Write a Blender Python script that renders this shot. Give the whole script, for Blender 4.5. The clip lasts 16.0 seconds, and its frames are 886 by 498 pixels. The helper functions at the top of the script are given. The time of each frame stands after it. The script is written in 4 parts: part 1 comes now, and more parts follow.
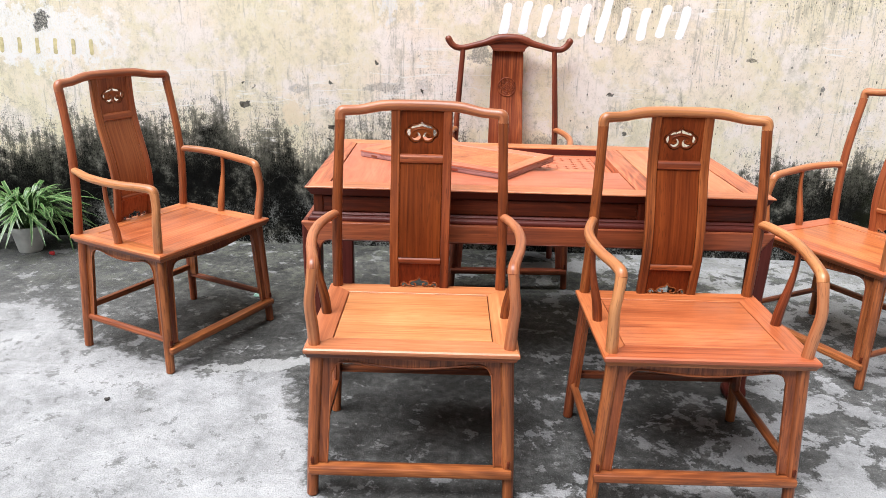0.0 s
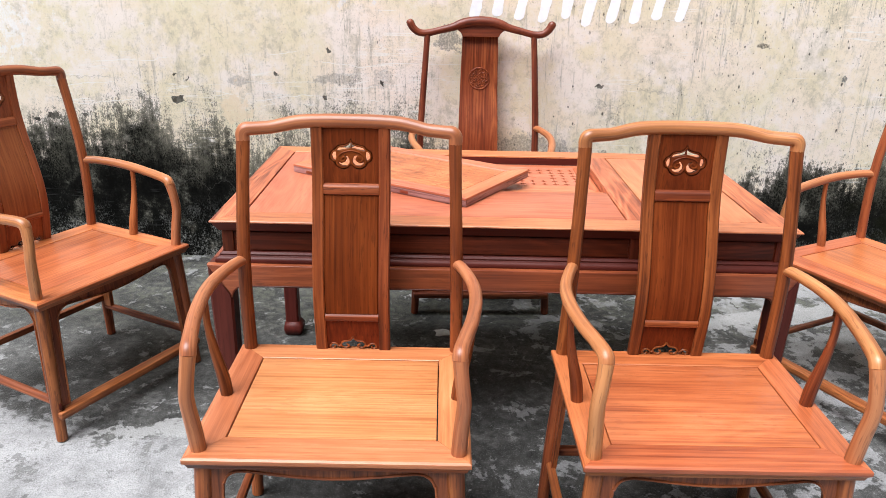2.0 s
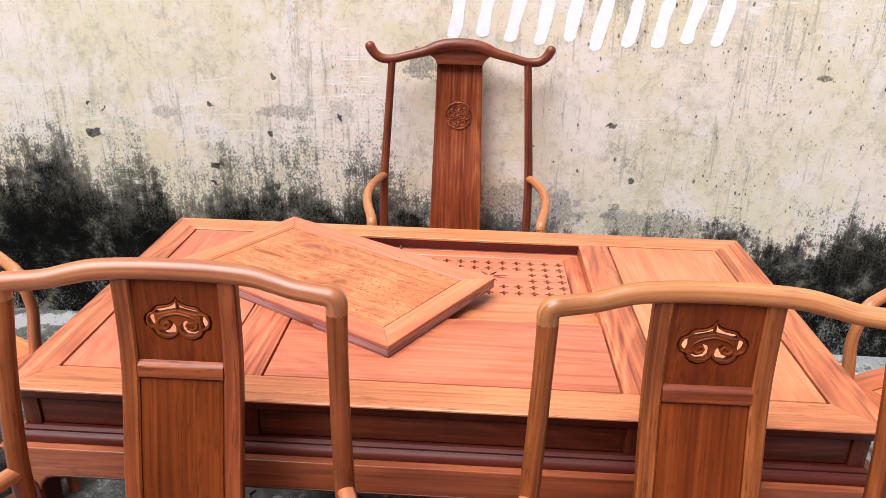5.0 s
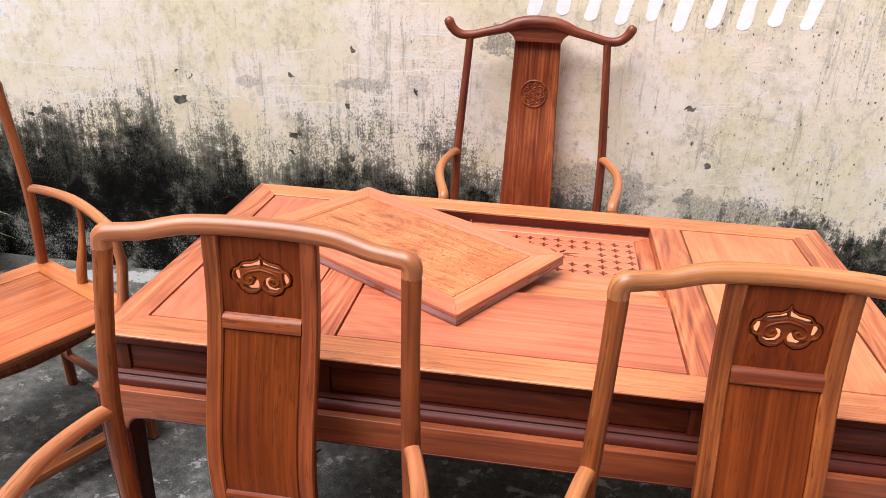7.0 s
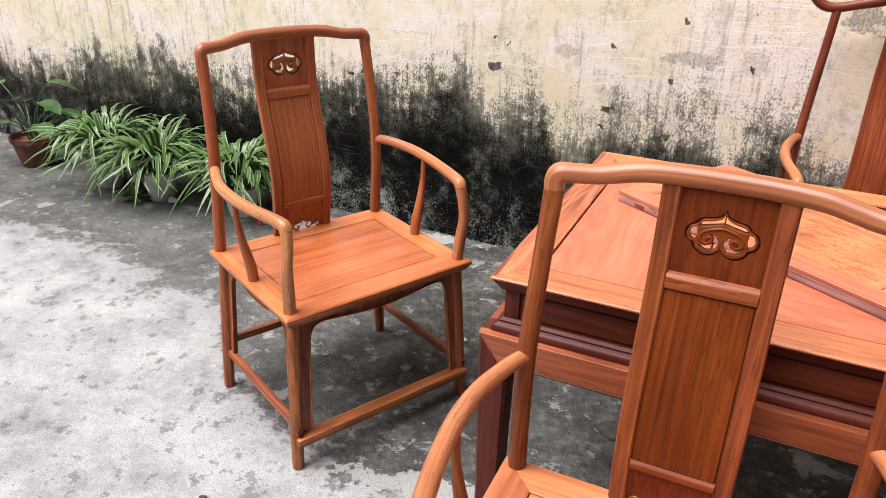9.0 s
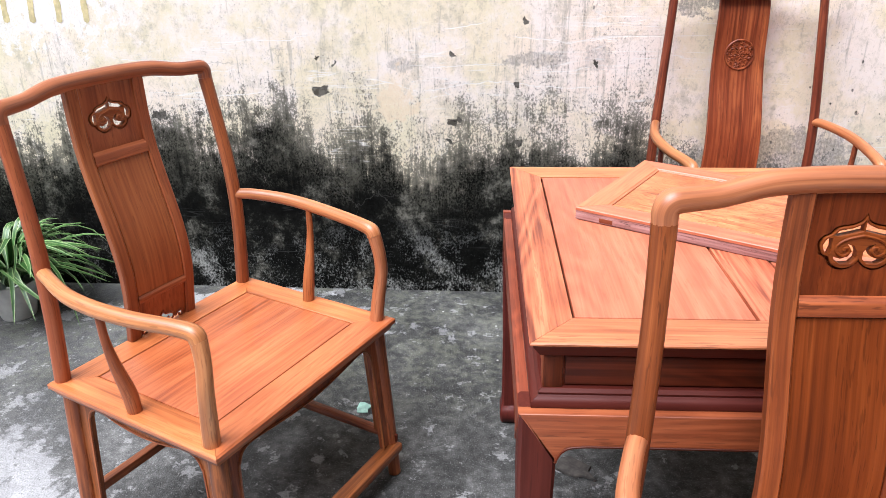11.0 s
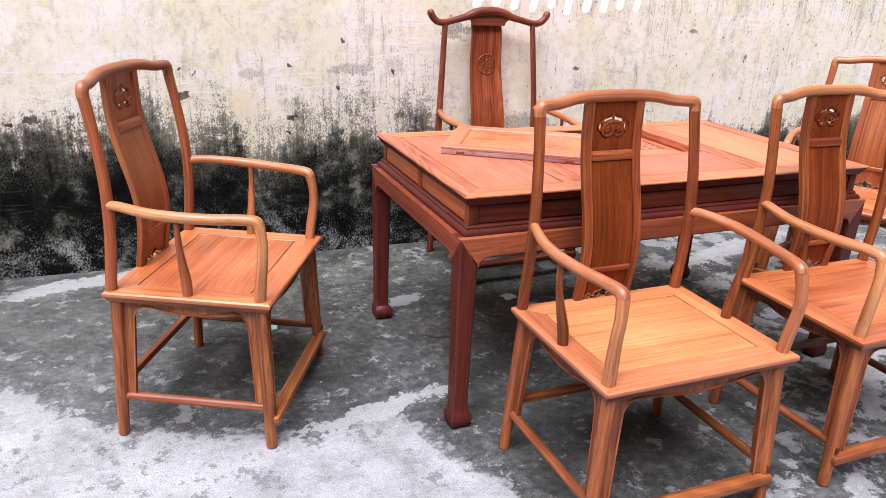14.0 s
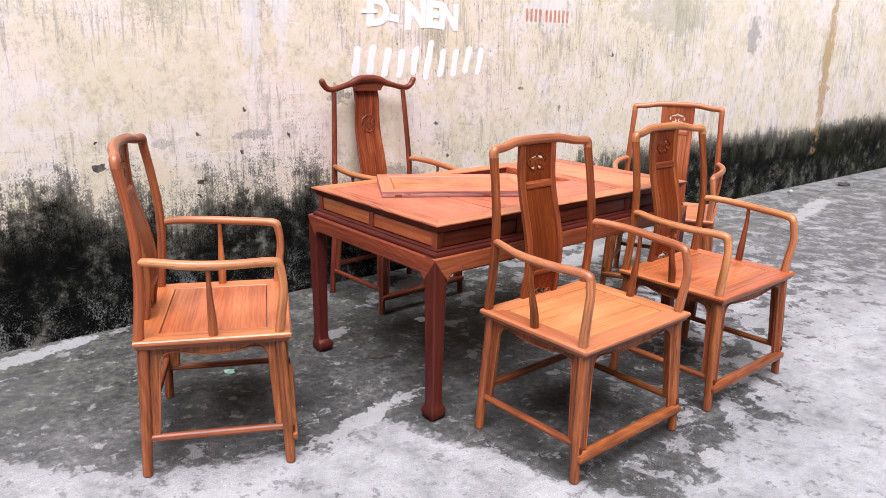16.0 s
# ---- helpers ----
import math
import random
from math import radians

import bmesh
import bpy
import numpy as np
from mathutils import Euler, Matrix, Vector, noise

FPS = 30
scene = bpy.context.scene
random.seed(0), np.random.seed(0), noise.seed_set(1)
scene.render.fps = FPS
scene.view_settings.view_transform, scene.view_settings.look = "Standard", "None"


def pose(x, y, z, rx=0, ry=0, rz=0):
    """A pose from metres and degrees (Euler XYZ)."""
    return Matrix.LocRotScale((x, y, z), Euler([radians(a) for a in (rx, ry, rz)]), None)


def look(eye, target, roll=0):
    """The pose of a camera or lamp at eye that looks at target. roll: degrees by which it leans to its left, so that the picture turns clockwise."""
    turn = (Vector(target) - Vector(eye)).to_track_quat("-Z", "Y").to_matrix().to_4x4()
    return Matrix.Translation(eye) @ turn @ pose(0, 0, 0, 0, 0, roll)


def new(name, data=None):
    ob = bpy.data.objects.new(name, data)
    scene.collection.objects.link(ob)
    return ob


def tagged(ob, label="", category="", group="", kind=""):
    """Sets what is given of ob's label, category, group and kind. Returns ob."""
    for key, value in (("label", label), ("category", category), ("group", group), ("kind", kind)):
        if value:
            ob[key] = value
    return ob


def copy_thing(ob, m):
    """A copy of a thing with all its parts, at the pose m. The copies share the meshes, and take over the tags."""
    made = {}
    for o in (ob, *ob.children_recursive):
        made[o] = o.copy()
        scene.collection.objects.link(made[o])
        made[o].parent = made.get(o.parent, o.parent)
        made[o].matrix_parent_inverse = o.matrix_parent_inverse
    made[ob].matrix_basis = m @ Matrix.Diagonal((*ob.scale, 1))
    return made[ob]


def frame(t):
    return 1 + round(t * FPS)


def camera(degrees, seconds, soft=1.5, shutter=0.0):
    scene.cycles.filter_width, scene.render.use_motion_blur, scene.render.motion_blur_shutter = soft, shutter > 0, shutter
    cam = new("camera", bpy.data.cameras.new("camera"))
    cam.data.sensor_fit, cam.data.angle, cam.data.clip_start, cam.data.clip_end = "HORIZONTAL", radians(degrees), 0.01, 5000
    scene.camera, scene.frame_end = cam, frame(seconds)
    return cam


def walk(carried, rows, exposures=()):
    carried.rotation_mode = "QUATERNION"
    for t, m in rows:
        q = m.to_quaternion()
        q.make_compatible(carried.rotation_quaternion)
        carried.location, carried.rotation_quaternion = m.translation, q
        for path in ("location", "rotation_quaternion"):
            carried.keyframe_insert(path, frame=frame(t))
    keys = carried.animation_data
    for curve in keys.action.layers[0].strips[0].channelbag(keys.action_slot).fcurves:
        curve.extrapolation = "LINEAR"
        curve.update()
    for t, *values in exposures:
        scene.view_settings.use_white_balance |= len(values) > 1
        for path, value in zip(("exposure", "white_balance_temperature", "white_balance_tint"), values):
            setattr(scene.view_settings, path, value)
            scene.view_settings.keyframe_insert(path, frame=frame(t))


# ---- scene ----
cam = camera(62.15, 16.0, soft=0.7)
PATH = [
    (0, (0.496, 1.095, 1.397), (0.481, 2.987, 0.751), 1.47),
    (0.5, (0.481, 1.118, 1.384), (0.448, 3.002, 0.714), 0.99),
    (1, (0.468, 1.214, 1.385), (0.445, 3.089, 0.690), 0.49),
    (1.5, (0.494, 1.403, 1.397), (0.495, 3.271, 0.681), 0.56),
    (2, (0.631, 1.656, 1.426), (0.632, 3.525, 0.712), 1.22),
    (2.5, (0.705, 1.927, 1.460), (0.664, 3.801, 0.763), 1.93),
    (3, (0.791, 2.191, 1.473), (0.712, 4.061, 0.769), 2.12),
    (3.5, (0.827, 2.377, 1.476), (0.739, 4.233, 0.737), 1.81),
    (4, (0.818, 2.445, 1.525), (0.744, 4.287, 0.750), 1.90),
    (4.2, (0.828, 2.442, 1.540), (0.757, 4.284, 0.765), 1.65),
    (6.3, (0.862, 2.430, 1.552), (0.751, 4.258, 0.750), 1.81),
    (6.5, (0.863, 2.426, 1.553), (0.725, 4.249, 0.743), 1.81),
    (7, (0.840, 2.402, 1.542), (0.592, 4.204, 0.712), 2.06),
    (7.5, (0.811, 2.360, 1.535), (0.391, 4.117, 0.676), 2.38),
    (8, (0.774, 2.326, 1.503), (0.178, 4.028, 0.638), 2.56),
    (8.5, (0.637, 2.327, 1.463), (-0.077, 3.979, 0.590), 2.06),
    (8.7, (0.562, 2.324, 1.452), (-0.195, 3.965, 0.580), 1.80),
    (10.8, (-0.118, 2.608, 1.372), (-0.343, 4.424, 0.566), -0.85),
    (11, (-0.079, 2.553, 1.367), (-0.176, 4.378, 0.556), -0.69),
    (11.5, (-0.063, 2.379, 1.368), (0.192, 4.188, 0.553), -0.29),
    (12, (-0.212, 2.208, 1.369), (0.346, 3.945, 0.550), 0.46),
    (12.5, (-0.290, 2.014, 1.373), (0.409, 3.709, 0.574), 1.43),
    (13, (-0.407, 1.816, 1.383), (0.288, 3.530, 0.621), 1.89),
    (13.5, (-0.593, 1.717, 1.380), (0.065, 3.456, 0.644), 2.23),
    (14, (-0.826, 1.684, 1.382), (-0.109, 3.412, 0.675), 2.44),
    (14.5, (-1.045, 1.776, 1.398), (-0.135, 3.426, 0.728), 2.33),
    (15, (-1.325, 1.792, 1.415), (-0.163, 3.294, 0.790), 1.66),
    (15.5, (-1.497, 1.703, 1.421), (-0.250, 3.158, 0.845), 1.06),
    (16, (-1.633, 1.557, 1.417), (-0.389, 3.026, 0.874), 1.23),
]
walk(cam, [(t, look(eye, target, roll)) for t, eye, target, roll in PATH],
     [(0.0, 0.38, 6280, 11), (3.5, 0.28, 6330, 12), (6.3, 0.28, 6500, 14), (8.7, 0.34, 6700, 15), (11.0, 0.57, 6050, 14), (12.0, 0.56, 5880, 12), (13.0, 0.49, 5930, 15), (14.0, 0.42, 6130, 18), (16.0, 0.30, 6280, 19)])

# ---- sky, sun ----
world = bpy.data.worlds.new("overcast")
scene.world = world
world.use_nodes = True
wn, wl = world.node_tree.nodes, world.node_tree.links
sky = wn.new("ShaderNodeTexSky")
sky.sky_type, sky.sun_disc = "NISHITA", False
sky.sun_elevation, sky.sun_rotation = radians(64), radians(220)
cloud = wn.new("ShaderNodeHueSaturation")
cloud.inputs["Saturation"].default_value = 0.22
wl.new(sky.outputs[0], cloud.inputs["Color"])
wl.new(cloud.outputs[0], wn["Background"].inputs[0])
wn["Background"].inputs[1].default_value = 0.036
sun = new("sun", bpy.data.lights.new("sun", "SUN"))
sun.data.energy, sun.data.angle, sun.data.color = 6.5, radians(45), (1.0, 0.985, 0.985)
sun.matrix_world = look((-1.8, 0.35, 7.5), (0.6, 3.2, 0.0))


# ---- node helpers ----
class Tree:
    """A short way to write node materials."""

    def __init__(self, name):
        self.mat = bpy.data.materials.new(name)
        self.mat.use_nodes = True
        self.nodes, self.links = self.mat.node_tree.nodes, self.mat.node_tree.links
        self.shader = self.nodes["Principled BSDF"]

    def put(self, socket, value):
        if isinstance(value, bpy.types.NodeSocket):
            self.links.new(value, socket)
        elif value is not None:
            socket.default_value = value

    def coords(self, which="Object"):
        return self.nodes.new("ShaderNodeTexCoord").outputs[which]

    def rand(self):
        return self.nodes.new("ShaderNodeObjectInfo").outputs["Random"]

    def mapped(self, vec, scale=(1, 1, 1), loc=(0, 0, 0), rot=(0, 0, 0)):
        n = self.nodes.new("ShaderNodeMapping")
        self.put(n.inputs["Vector"], vec)
        n.inputs["Scale"].default_value = scale
        self.put(n.inputs["Location"], loc)
        n.inputs["Rotation"].default_value = [radians(a) for a in rot]
        return n.outputs[0]

    def grain(self, vec, scale, detail=4.0, rough=0.55, distort=0.0):
        n = self.nodes.new("ShaderNodeTexNoise")
        self.put(n.inputs["Vector"], vec)
        for key, v in (("Scale", scale), ("Detail", detail), ("Roughness", rough), ("Distortion", distort)):
            n.inputs[key].default_value = v
        return n.outputs[0]

    def cells(self, vec, scale, feature="F1", randomness=1.0, out="Distance"):
        n = self.nodes.new("ShaderNodeTexVoronoi")
        n.feature = feature
        self.put(n.inputs["Vector"], vec)
        n.inputs["Scale"].default_value = scale
        n.inputs["Randomness"].default_value = randomness
        return n.outputs[out]

    def sums(self, op, a, b=0.0, c=None, clamp=False):
        n = self.nodes.new("ShaderNodeMath")
        n.operation, n.use_clamp = op, clamp
        self.put(n.inputs[0], a)
        self.put(n.inputs[1], b)
        self.put(n.inputs[2], c)
        return n.outputs[0]

    def step(self, v, low, high, to0=0.0, to1=1.0):
        n = self.nodes.new("ShaderNodeMapRange")
        n.interpolation_type = "SMOOTHSTEP"
        for i, x in enumerate((v, low, high, to0, to1)):
            self.put(n.inputs[i], x)
        return n.outputs[0]

    def mix(self, fac, a, b, blend="MIX"):
        n = self.nodes.new("ShaderNodeMix")
        n.data_type, n.blend_type = "RGBA", blend
        self.put(n.inputs[0], fac)
        for i, x in ((6, a), (7, b)):
            self.put(n.inputs[i], (*x, 1.0) if isinstance(x, tuple) else x)
        return n.outputs[2]

    def ramp(self, fac, stops):
        n = self.nodes.new("ShaderNodeValToRGB")
        self.put(n.inputs[0], fac)
        e = n.color_ramp.elements
        while len(e) < len(stops):
            e.new(0.5)
        for el, (p, c) in zip(e, stops):
            el.position, el.color = p, (*c, 1.0)
        return n.outputs[0]

    def split(self, vec):
        n = self.nodes.new("ShaderNodeSeparateXYZ")
        self.put(n.inputs[0], vec)
        return n.outputs

    def finish(self, colour, rough=0.5, relief=None, strength=0.2, depth=0.002, **more):
        self.put(self.shader.inputs["Base Color"], (*colour, 1.0) if isinstance(colour, tuple) else colour)
        self.put(self.shader.inputs["Roughness"], rough)
        for key, v in more.items():
            self.put(self.shader.inputs[key.replace("_", " ")], v)
        if relief is not None:
            b = self.nodes.new("ShaderNodeBump")
            b.inputs["Strength"].default_value, b.inputs["Distance"].default_value = strength, depth
            self.put(b.inputs["Height"], relief)
            self.links.new(b.outputs[0], self.shader.inputs["Normal"])
        return self.mat


# ---- materials ----
def wood(name, axis, dark, mid, light, rough=0.36, figure=1.0, coat=0.12, gloss=0.5, flecks=0.6, polish=0.34, short=1.0):
    """Oiled hardwood whose grain runs along one axis of the thing."""
    t = Tree(name)
    if axis == "bent":
        attr = t.nodes.new("ShaderNodeAttribute")
        attr.attribute_name = "grain"
        vec, axis = attr.outputs["Vector"], "z"
    else:
        vec = t.coords()
    shift = t.sums("MULTIPLY", t.rand(), 37.0)
    comb = t.nodes.new("ShaderNodeCombineXYZ")
    for i in range(3):
        t.put(comb.inputs[i], shift)
    def stretched(wide, long):
        sc = [wide, wide, wide]
        sc["xyz".index(axis)] = long * short
        return t.mapped(vec, tuple(sc), comb.outputs[0])
    broad = t.grain(stretched(7.5, 1.1), 0.6, 3.0, 0.45, 0.9 * figure)
    bands = t.sums("FRACT", t.sums("MULTIPLY", broad, 24.0))
    bands = t.step(t.sums("ABSOLUTE", t.sums("SUBTRACT", bands, 0.5)), 0.04, 0.5)
    fine = t.grain(stretched(34.0, 0.9), 1.0, 3.0, 0.6)
    lines = t.grain(stretched(150.0, 2.2), 1.0, 3.0, 0.62)
    pores = t.grain(stretched(240.0, 20.0), 1.0, 2.0, 0.55)
    blot = t.grain(stretched(4.5, 2.2), 1.0, 4.0, 0.6, 0.3)

    def off(n, k):
        return t.sums("MULTIPLY", t.sums("SUBTRACT", n, 0.5), k)
    tone = t.sums("ADD", t.sums("ADD", 0.5, off(bands, 0.34 * figure)), t.sums("ADD", off(fine, 0.55), t.sums("ADD", off(lines, 0.60), off(blot, 0.50))))
    col = t.ramp(tone, [(0.28, dark), (0.50, mid), (0.72, light)])
    # rust-red clouding, then scattered dark streaks and open pores
    col = t.mix(t.step(t.grain(stretched(6.0, 1.1), 1.0, 4.0, 0.65), 0.50, 0.68, 0.0, 0.45 * flecks), col, (mid[0] * 0.80, mid[1] * 0.55, mid[2] * 0.50))
    streak = t.sums("MULTIPLY", t.step(t.grain(stretched(70.0, 0.8), 1.0, 3.0, 0.6), 0.60, 0.70), t.step(blot, 0.44, 0.58, 0.15, 0.75 * flecks))
    col = t.mix(streak, col, tuple(c * 0.75 for c in dark))
    fleck = t.sums("MULTIPLY", t.step(pores, 0.570, 0.635), t.step(fine, 0.42, 0.60, 0.2 * flecks, 0.8 * flecks))
    col = t.mix(fleck, col, tuple(c * 0.50 for c in dark))
    hue = t.nodes.new("ShaderNodeHueSaturation")
    t.put(hue.inputs["Color"], col)
    t.put(hue.inputs["Value"], t.sums("ADD", 0.91, t.sums("MULTIPLY", t.rand(), 0.18)))
    t.put(hue.inputs["Hue"], t.sums("ADD", 0.494, t.sums("MULTIPLY", t.rand(), 0.012)))
    r = t.sums("ADD", rough - 0.04, t.sums("ADD", t.sums("MULTIPLY", blot, 0.16), t.sums("MULTIPLY", pores, 0.10)))
    relief = t.sums("ADD", t.sums("MULTIPLY", pores, -0.6), t.sums("ADD", t.sums("MULTIPLY", fine, 0.4), t.sums("MULTIPLY", blot, 0.8)))
    return t.finish(hue.outputs[0], r, relief, 0.16, 0.0012, Coat_Weight=coat, Coat_Roughness=polish, Specular_IOR_Level=gloss)


def tone_set(name, dark, mid, light, **kw):
    return {a: wood(name + "_" + a, a, dark, mid, light, **kw) for a in ("x", "y", "z", "bent")}


# One chair wood in lit and shaded tones: seats light, rails between, posts dark.
LIT_GOLD = tone_set("golden_wood_lit", (0.301, 0.0848, 0.026), (0.497, 0.172, 0.0623), (0.62, 0.253, 0.108), figure=0.12, coat=0.25, flecks=0.3, polish=0.28)
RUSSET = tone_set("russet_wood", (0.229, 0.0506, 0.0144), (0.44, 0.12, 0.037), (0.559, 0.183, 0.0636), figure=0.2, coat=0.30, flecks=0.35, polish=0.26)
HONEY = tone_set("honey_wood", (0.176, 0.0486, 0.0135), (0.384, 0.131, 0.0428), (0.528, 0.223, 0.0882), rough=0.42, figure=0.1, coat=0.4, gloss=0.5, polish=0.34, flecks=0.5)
SHADED_AMBER = tone_set("amber_wood_shaded", (0.0629, 0.0133, 0.00364), (0.185, 0.0455, 0.0111), (0.338, 0.0977, 0.0255), figure=0.25, coat=0.06, gloss=0.28, flecks=0.6)
# Chair wood again, darkened for shade on legs, aprons, stretchers and seat moulding.
SHADED_TAWNY = tone_set("tawny_wood_shaded", (0.0719, 0.0163, 0.00507), (0.211, 0.0554, 0.0155), (0.387, 0.119, 0.0355), figure=0.25, coat=0.12, gloss=0.4, flecks=0.6)
# Splat tone: partly a browner board, partly shade on the backs put in.
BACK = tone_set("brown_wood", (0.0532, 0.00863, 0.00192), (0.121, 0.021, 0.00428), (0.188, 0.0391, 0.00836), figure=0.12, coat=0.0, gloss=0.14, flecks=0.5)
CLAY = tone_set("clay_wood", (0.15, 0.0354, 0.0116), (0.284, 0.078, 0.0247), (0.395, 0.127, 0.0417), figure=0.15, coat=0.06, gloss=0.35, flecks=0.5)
# Table top kept light and sides dark, partly for the light on them.
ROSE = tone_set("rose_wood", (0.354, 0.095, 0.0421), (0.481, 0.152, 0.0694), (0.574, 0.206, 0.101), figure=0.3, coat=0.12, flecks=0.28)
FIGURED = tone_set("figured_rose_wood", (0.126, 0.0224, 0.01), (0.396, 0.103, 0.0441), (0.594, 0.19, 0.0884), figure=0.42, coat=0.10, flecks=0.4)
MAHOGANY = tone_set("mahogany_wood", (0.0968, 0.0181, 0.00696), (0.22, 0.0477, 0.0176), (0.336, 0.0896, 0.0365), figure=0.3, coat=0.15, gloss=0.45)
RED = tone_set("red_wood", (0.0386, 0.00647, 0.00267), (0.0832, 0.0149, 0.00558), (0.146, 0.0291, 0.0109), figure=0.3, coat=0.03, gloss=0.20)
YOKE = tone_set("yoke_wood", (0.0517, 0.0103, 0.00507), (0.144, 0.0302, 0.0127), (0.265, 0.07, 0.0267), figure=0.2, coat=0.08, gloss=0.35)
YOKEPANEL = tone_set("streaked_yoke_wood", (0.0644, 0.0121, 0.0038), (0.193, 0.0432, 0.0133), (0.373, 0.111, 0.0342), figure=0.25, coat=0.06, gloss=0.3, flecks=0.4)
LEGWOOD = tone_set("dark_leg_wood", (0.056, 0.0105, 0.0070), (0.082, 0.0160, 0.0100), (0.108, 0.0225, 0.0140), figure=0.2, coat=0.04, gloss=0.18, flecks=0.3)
PEACH = tone_set("peach_wood", (0.278, 0.0734, 0.0281), (0.46, 0.147, 0.0583), (0.574, 0.218, 0.0951), figure=0.2, coat=0.12, flecks=0.7)
FLECKED = tone_set("flecked_wood", (0.20, 0.050, 0.019), (0.47, 0.140, 0.054), (0.59, 0.205, 0.088), figure=0.25, coat=0.06, flecks=0.9, short=5.0)
RAW = tone_set("raw_sawn_wood", (0.12, 0.0525, 0.0441), (0.33, 0.173, 0.151), (0.5, 0.304, 0.273), figure=0.3, coat=0.0, gloss=0.15, flecks=0.9)


MOULD_TOP = [(-3.6, 0.46), (-3.2, 0.46), (-2.9, 0.55), (-2.5, 0.58), (-1.95, 0.53), (-1.6, 0.62), (-1.05, 0.66), (-0.85, 0.68), (-0.72, 0.58), (-0.48, 0.64), (-0.37, 0.53), (-0.20, 0.57), (0.0, 0.60), (0.16, 0.63), (0.26, 0.58), (0.42, 0.64), (0.62, 0.54), (0.95, 0.47), (1.40, 0.45), (1.90, 0.50), (2.15, 0.46), (2.5, 0.55), (3.2, 0.55), (4.6, 0.60), (6.2, 0.56), (7.4, 0.63), (8.4, 0.63)]


def plaster_material():
    t = Tree("mouldy_plaster")
    vec = t.coords()
    x, y, z = t.split(vec)

    def off(n, k):
        return t.sums("MULTIPLY", t.sums("SUBTRACT", n, 0.5), k)

    def plus(*parts):
        total = parts[0]
        for p in parts[1:]:
            total = t.sums("ADD", total, p)
        return total

    big = t.grain(vec, 0.9, 4.0, 0.6)
    mid = t.grain(vec, 4.5, 7.0, 0.68)
    small = t.grain(vec, 28.0, 6.0, 0.7)
    drip = t.grain(t.mapped(vec, (7.0, 7.0, 1.6)), 1.0, 8.0, 0.70, 0.4)
    thin = t.grain(t.mapped(vec, (70.0, 70.0, 5.0)), 1.0, 5.0, 0.68)
    dust = t.grain(vec, 110.0, 4.0, 0.75)
    pepper = t.grain(t.mapped(vec, (1.0, 1.0, 0.7), (3.3, 0, 1.9)), 130.0, 5.0, 0.70)
    # limewash in many faded coats
    col = t.ramp(big, [(0.30, (0.87, 0.765, 0.71)), (0.42, (0.86, 0.76, 0.645)), (0.52, (0.79, 0.715, 0.53)), (0.60, (0.86, 0.76, 0.63)), (0.74, (0.88, 0.775, 0.735))])
    col = t.mix(t.step(mid, 0.47, 0.60, 0.0, 0.75), col, (0.88, 0.81, 0.765))
    col = t.mix(t.step(t.grain(t.mapped(vec, (1, 1, 1), (8.2, 0, 4.4)), 2.3, 7.0, 0.66), 0.52, 0.62, 0.0, 0.60), col, (0.78, 0.72, 0.52))
    soil = plus(t.sums("MULTIPLY", t.grain(t.mapped(vec, (3.2, 3.2, 1.5), (4.1, 0, 2.2)), 1.0, 7.0, 0.72), 0.6), t.sums("MULTIPLY", small, 0.4))
    col = t.mix(t.step(soil, 0.52, 0.63, 0.0, 0.36), col, (0.52, 0.49, 0.37))
    col = t.mix(t.step(plus(t.sums("MULTIPLY", dust, 0.6), t.sums("MULTIPLY", small, 0.4)), 0.54, 0.64, 0.0, 0.42), col, (0.36, 0.345, 0.29))
    mottle = t.grain(t.mapped(vec, (1.0, 1.0, 0.75), (6.6, 0, 0.8)), 17.0, 9.0, 0.80)
    col = t.mix(t.step(mottle, 0.50, 0.64, 0.0, 0.45), col, (0.40, 0.375, 0.285))
    col = t.mix(t.step(mottle, 0.49, 0.36, 0.0, 0.45), col, (0.86, 0.81, 0.78))
    # rain streaks, strongest high on the wall
    cloud_ = plus(t.sums("MULTIPLY", t.grain(vec, 1.9, 4.0, 0.6, 0.4), 0.55), t.sums("MULTIPLY", drip, 0.45))
    high = t.sums("MULTIPLY", t.step(z, 1.05, 1.60, 0.0, 1.0), t.step(x, 3.4, 2.0, 0.35, 1.0))
    rain = t.step(plus(thin, off(cloud_, 0.9), t.sums("MULTIPLY", high, 0.05)), 0.575, 0.68, 0.0, 0.42)
    col = t.mix(rain, col, (0.29, 0.28, 0.225))
    # the height of the mould along the wall
    ramp = t.nodes.new("ShaderNodeValToRGB")
    t.put(ramp.inputs[0], t.step(x, -3.6, 8.4))
    ramp.inputs[0].links[0].from_node.interpolation_type = "LINEAR"
    el = ramp.color_ramp.elements
    while len(el) < len(MOULD_TOP):
        el.new(0.5)
    for e, (px, top) in zip(el, MOULD_TOP):
        e.position, e.color = (px + 3.6) / 12.0, (top, top, top, 1.0)
    reach = t.split(ramp.outputs[0])[0]
    ragged = t.step(x, 3.4, 2.4, 0.30, 1.0)
    rise = plus(off(drip, 0.55), off(mid, 0.50), off(thin, 0.22), off(small, 0.30), off(pepper, 0.16))
    above = t.sums("SUBTRACT", z, plus(reach, t.sums("MULTIPLY", rise, ragged)))
    # grey peppering that thins out upwards
    haze = t.step(above, plus(t.step(x, 0.5, 1.2, 0.27, 0.15), t.step(x, -0.9, -1.6, 0.0, -0.07)), -0.02, 0.0, 1.0)
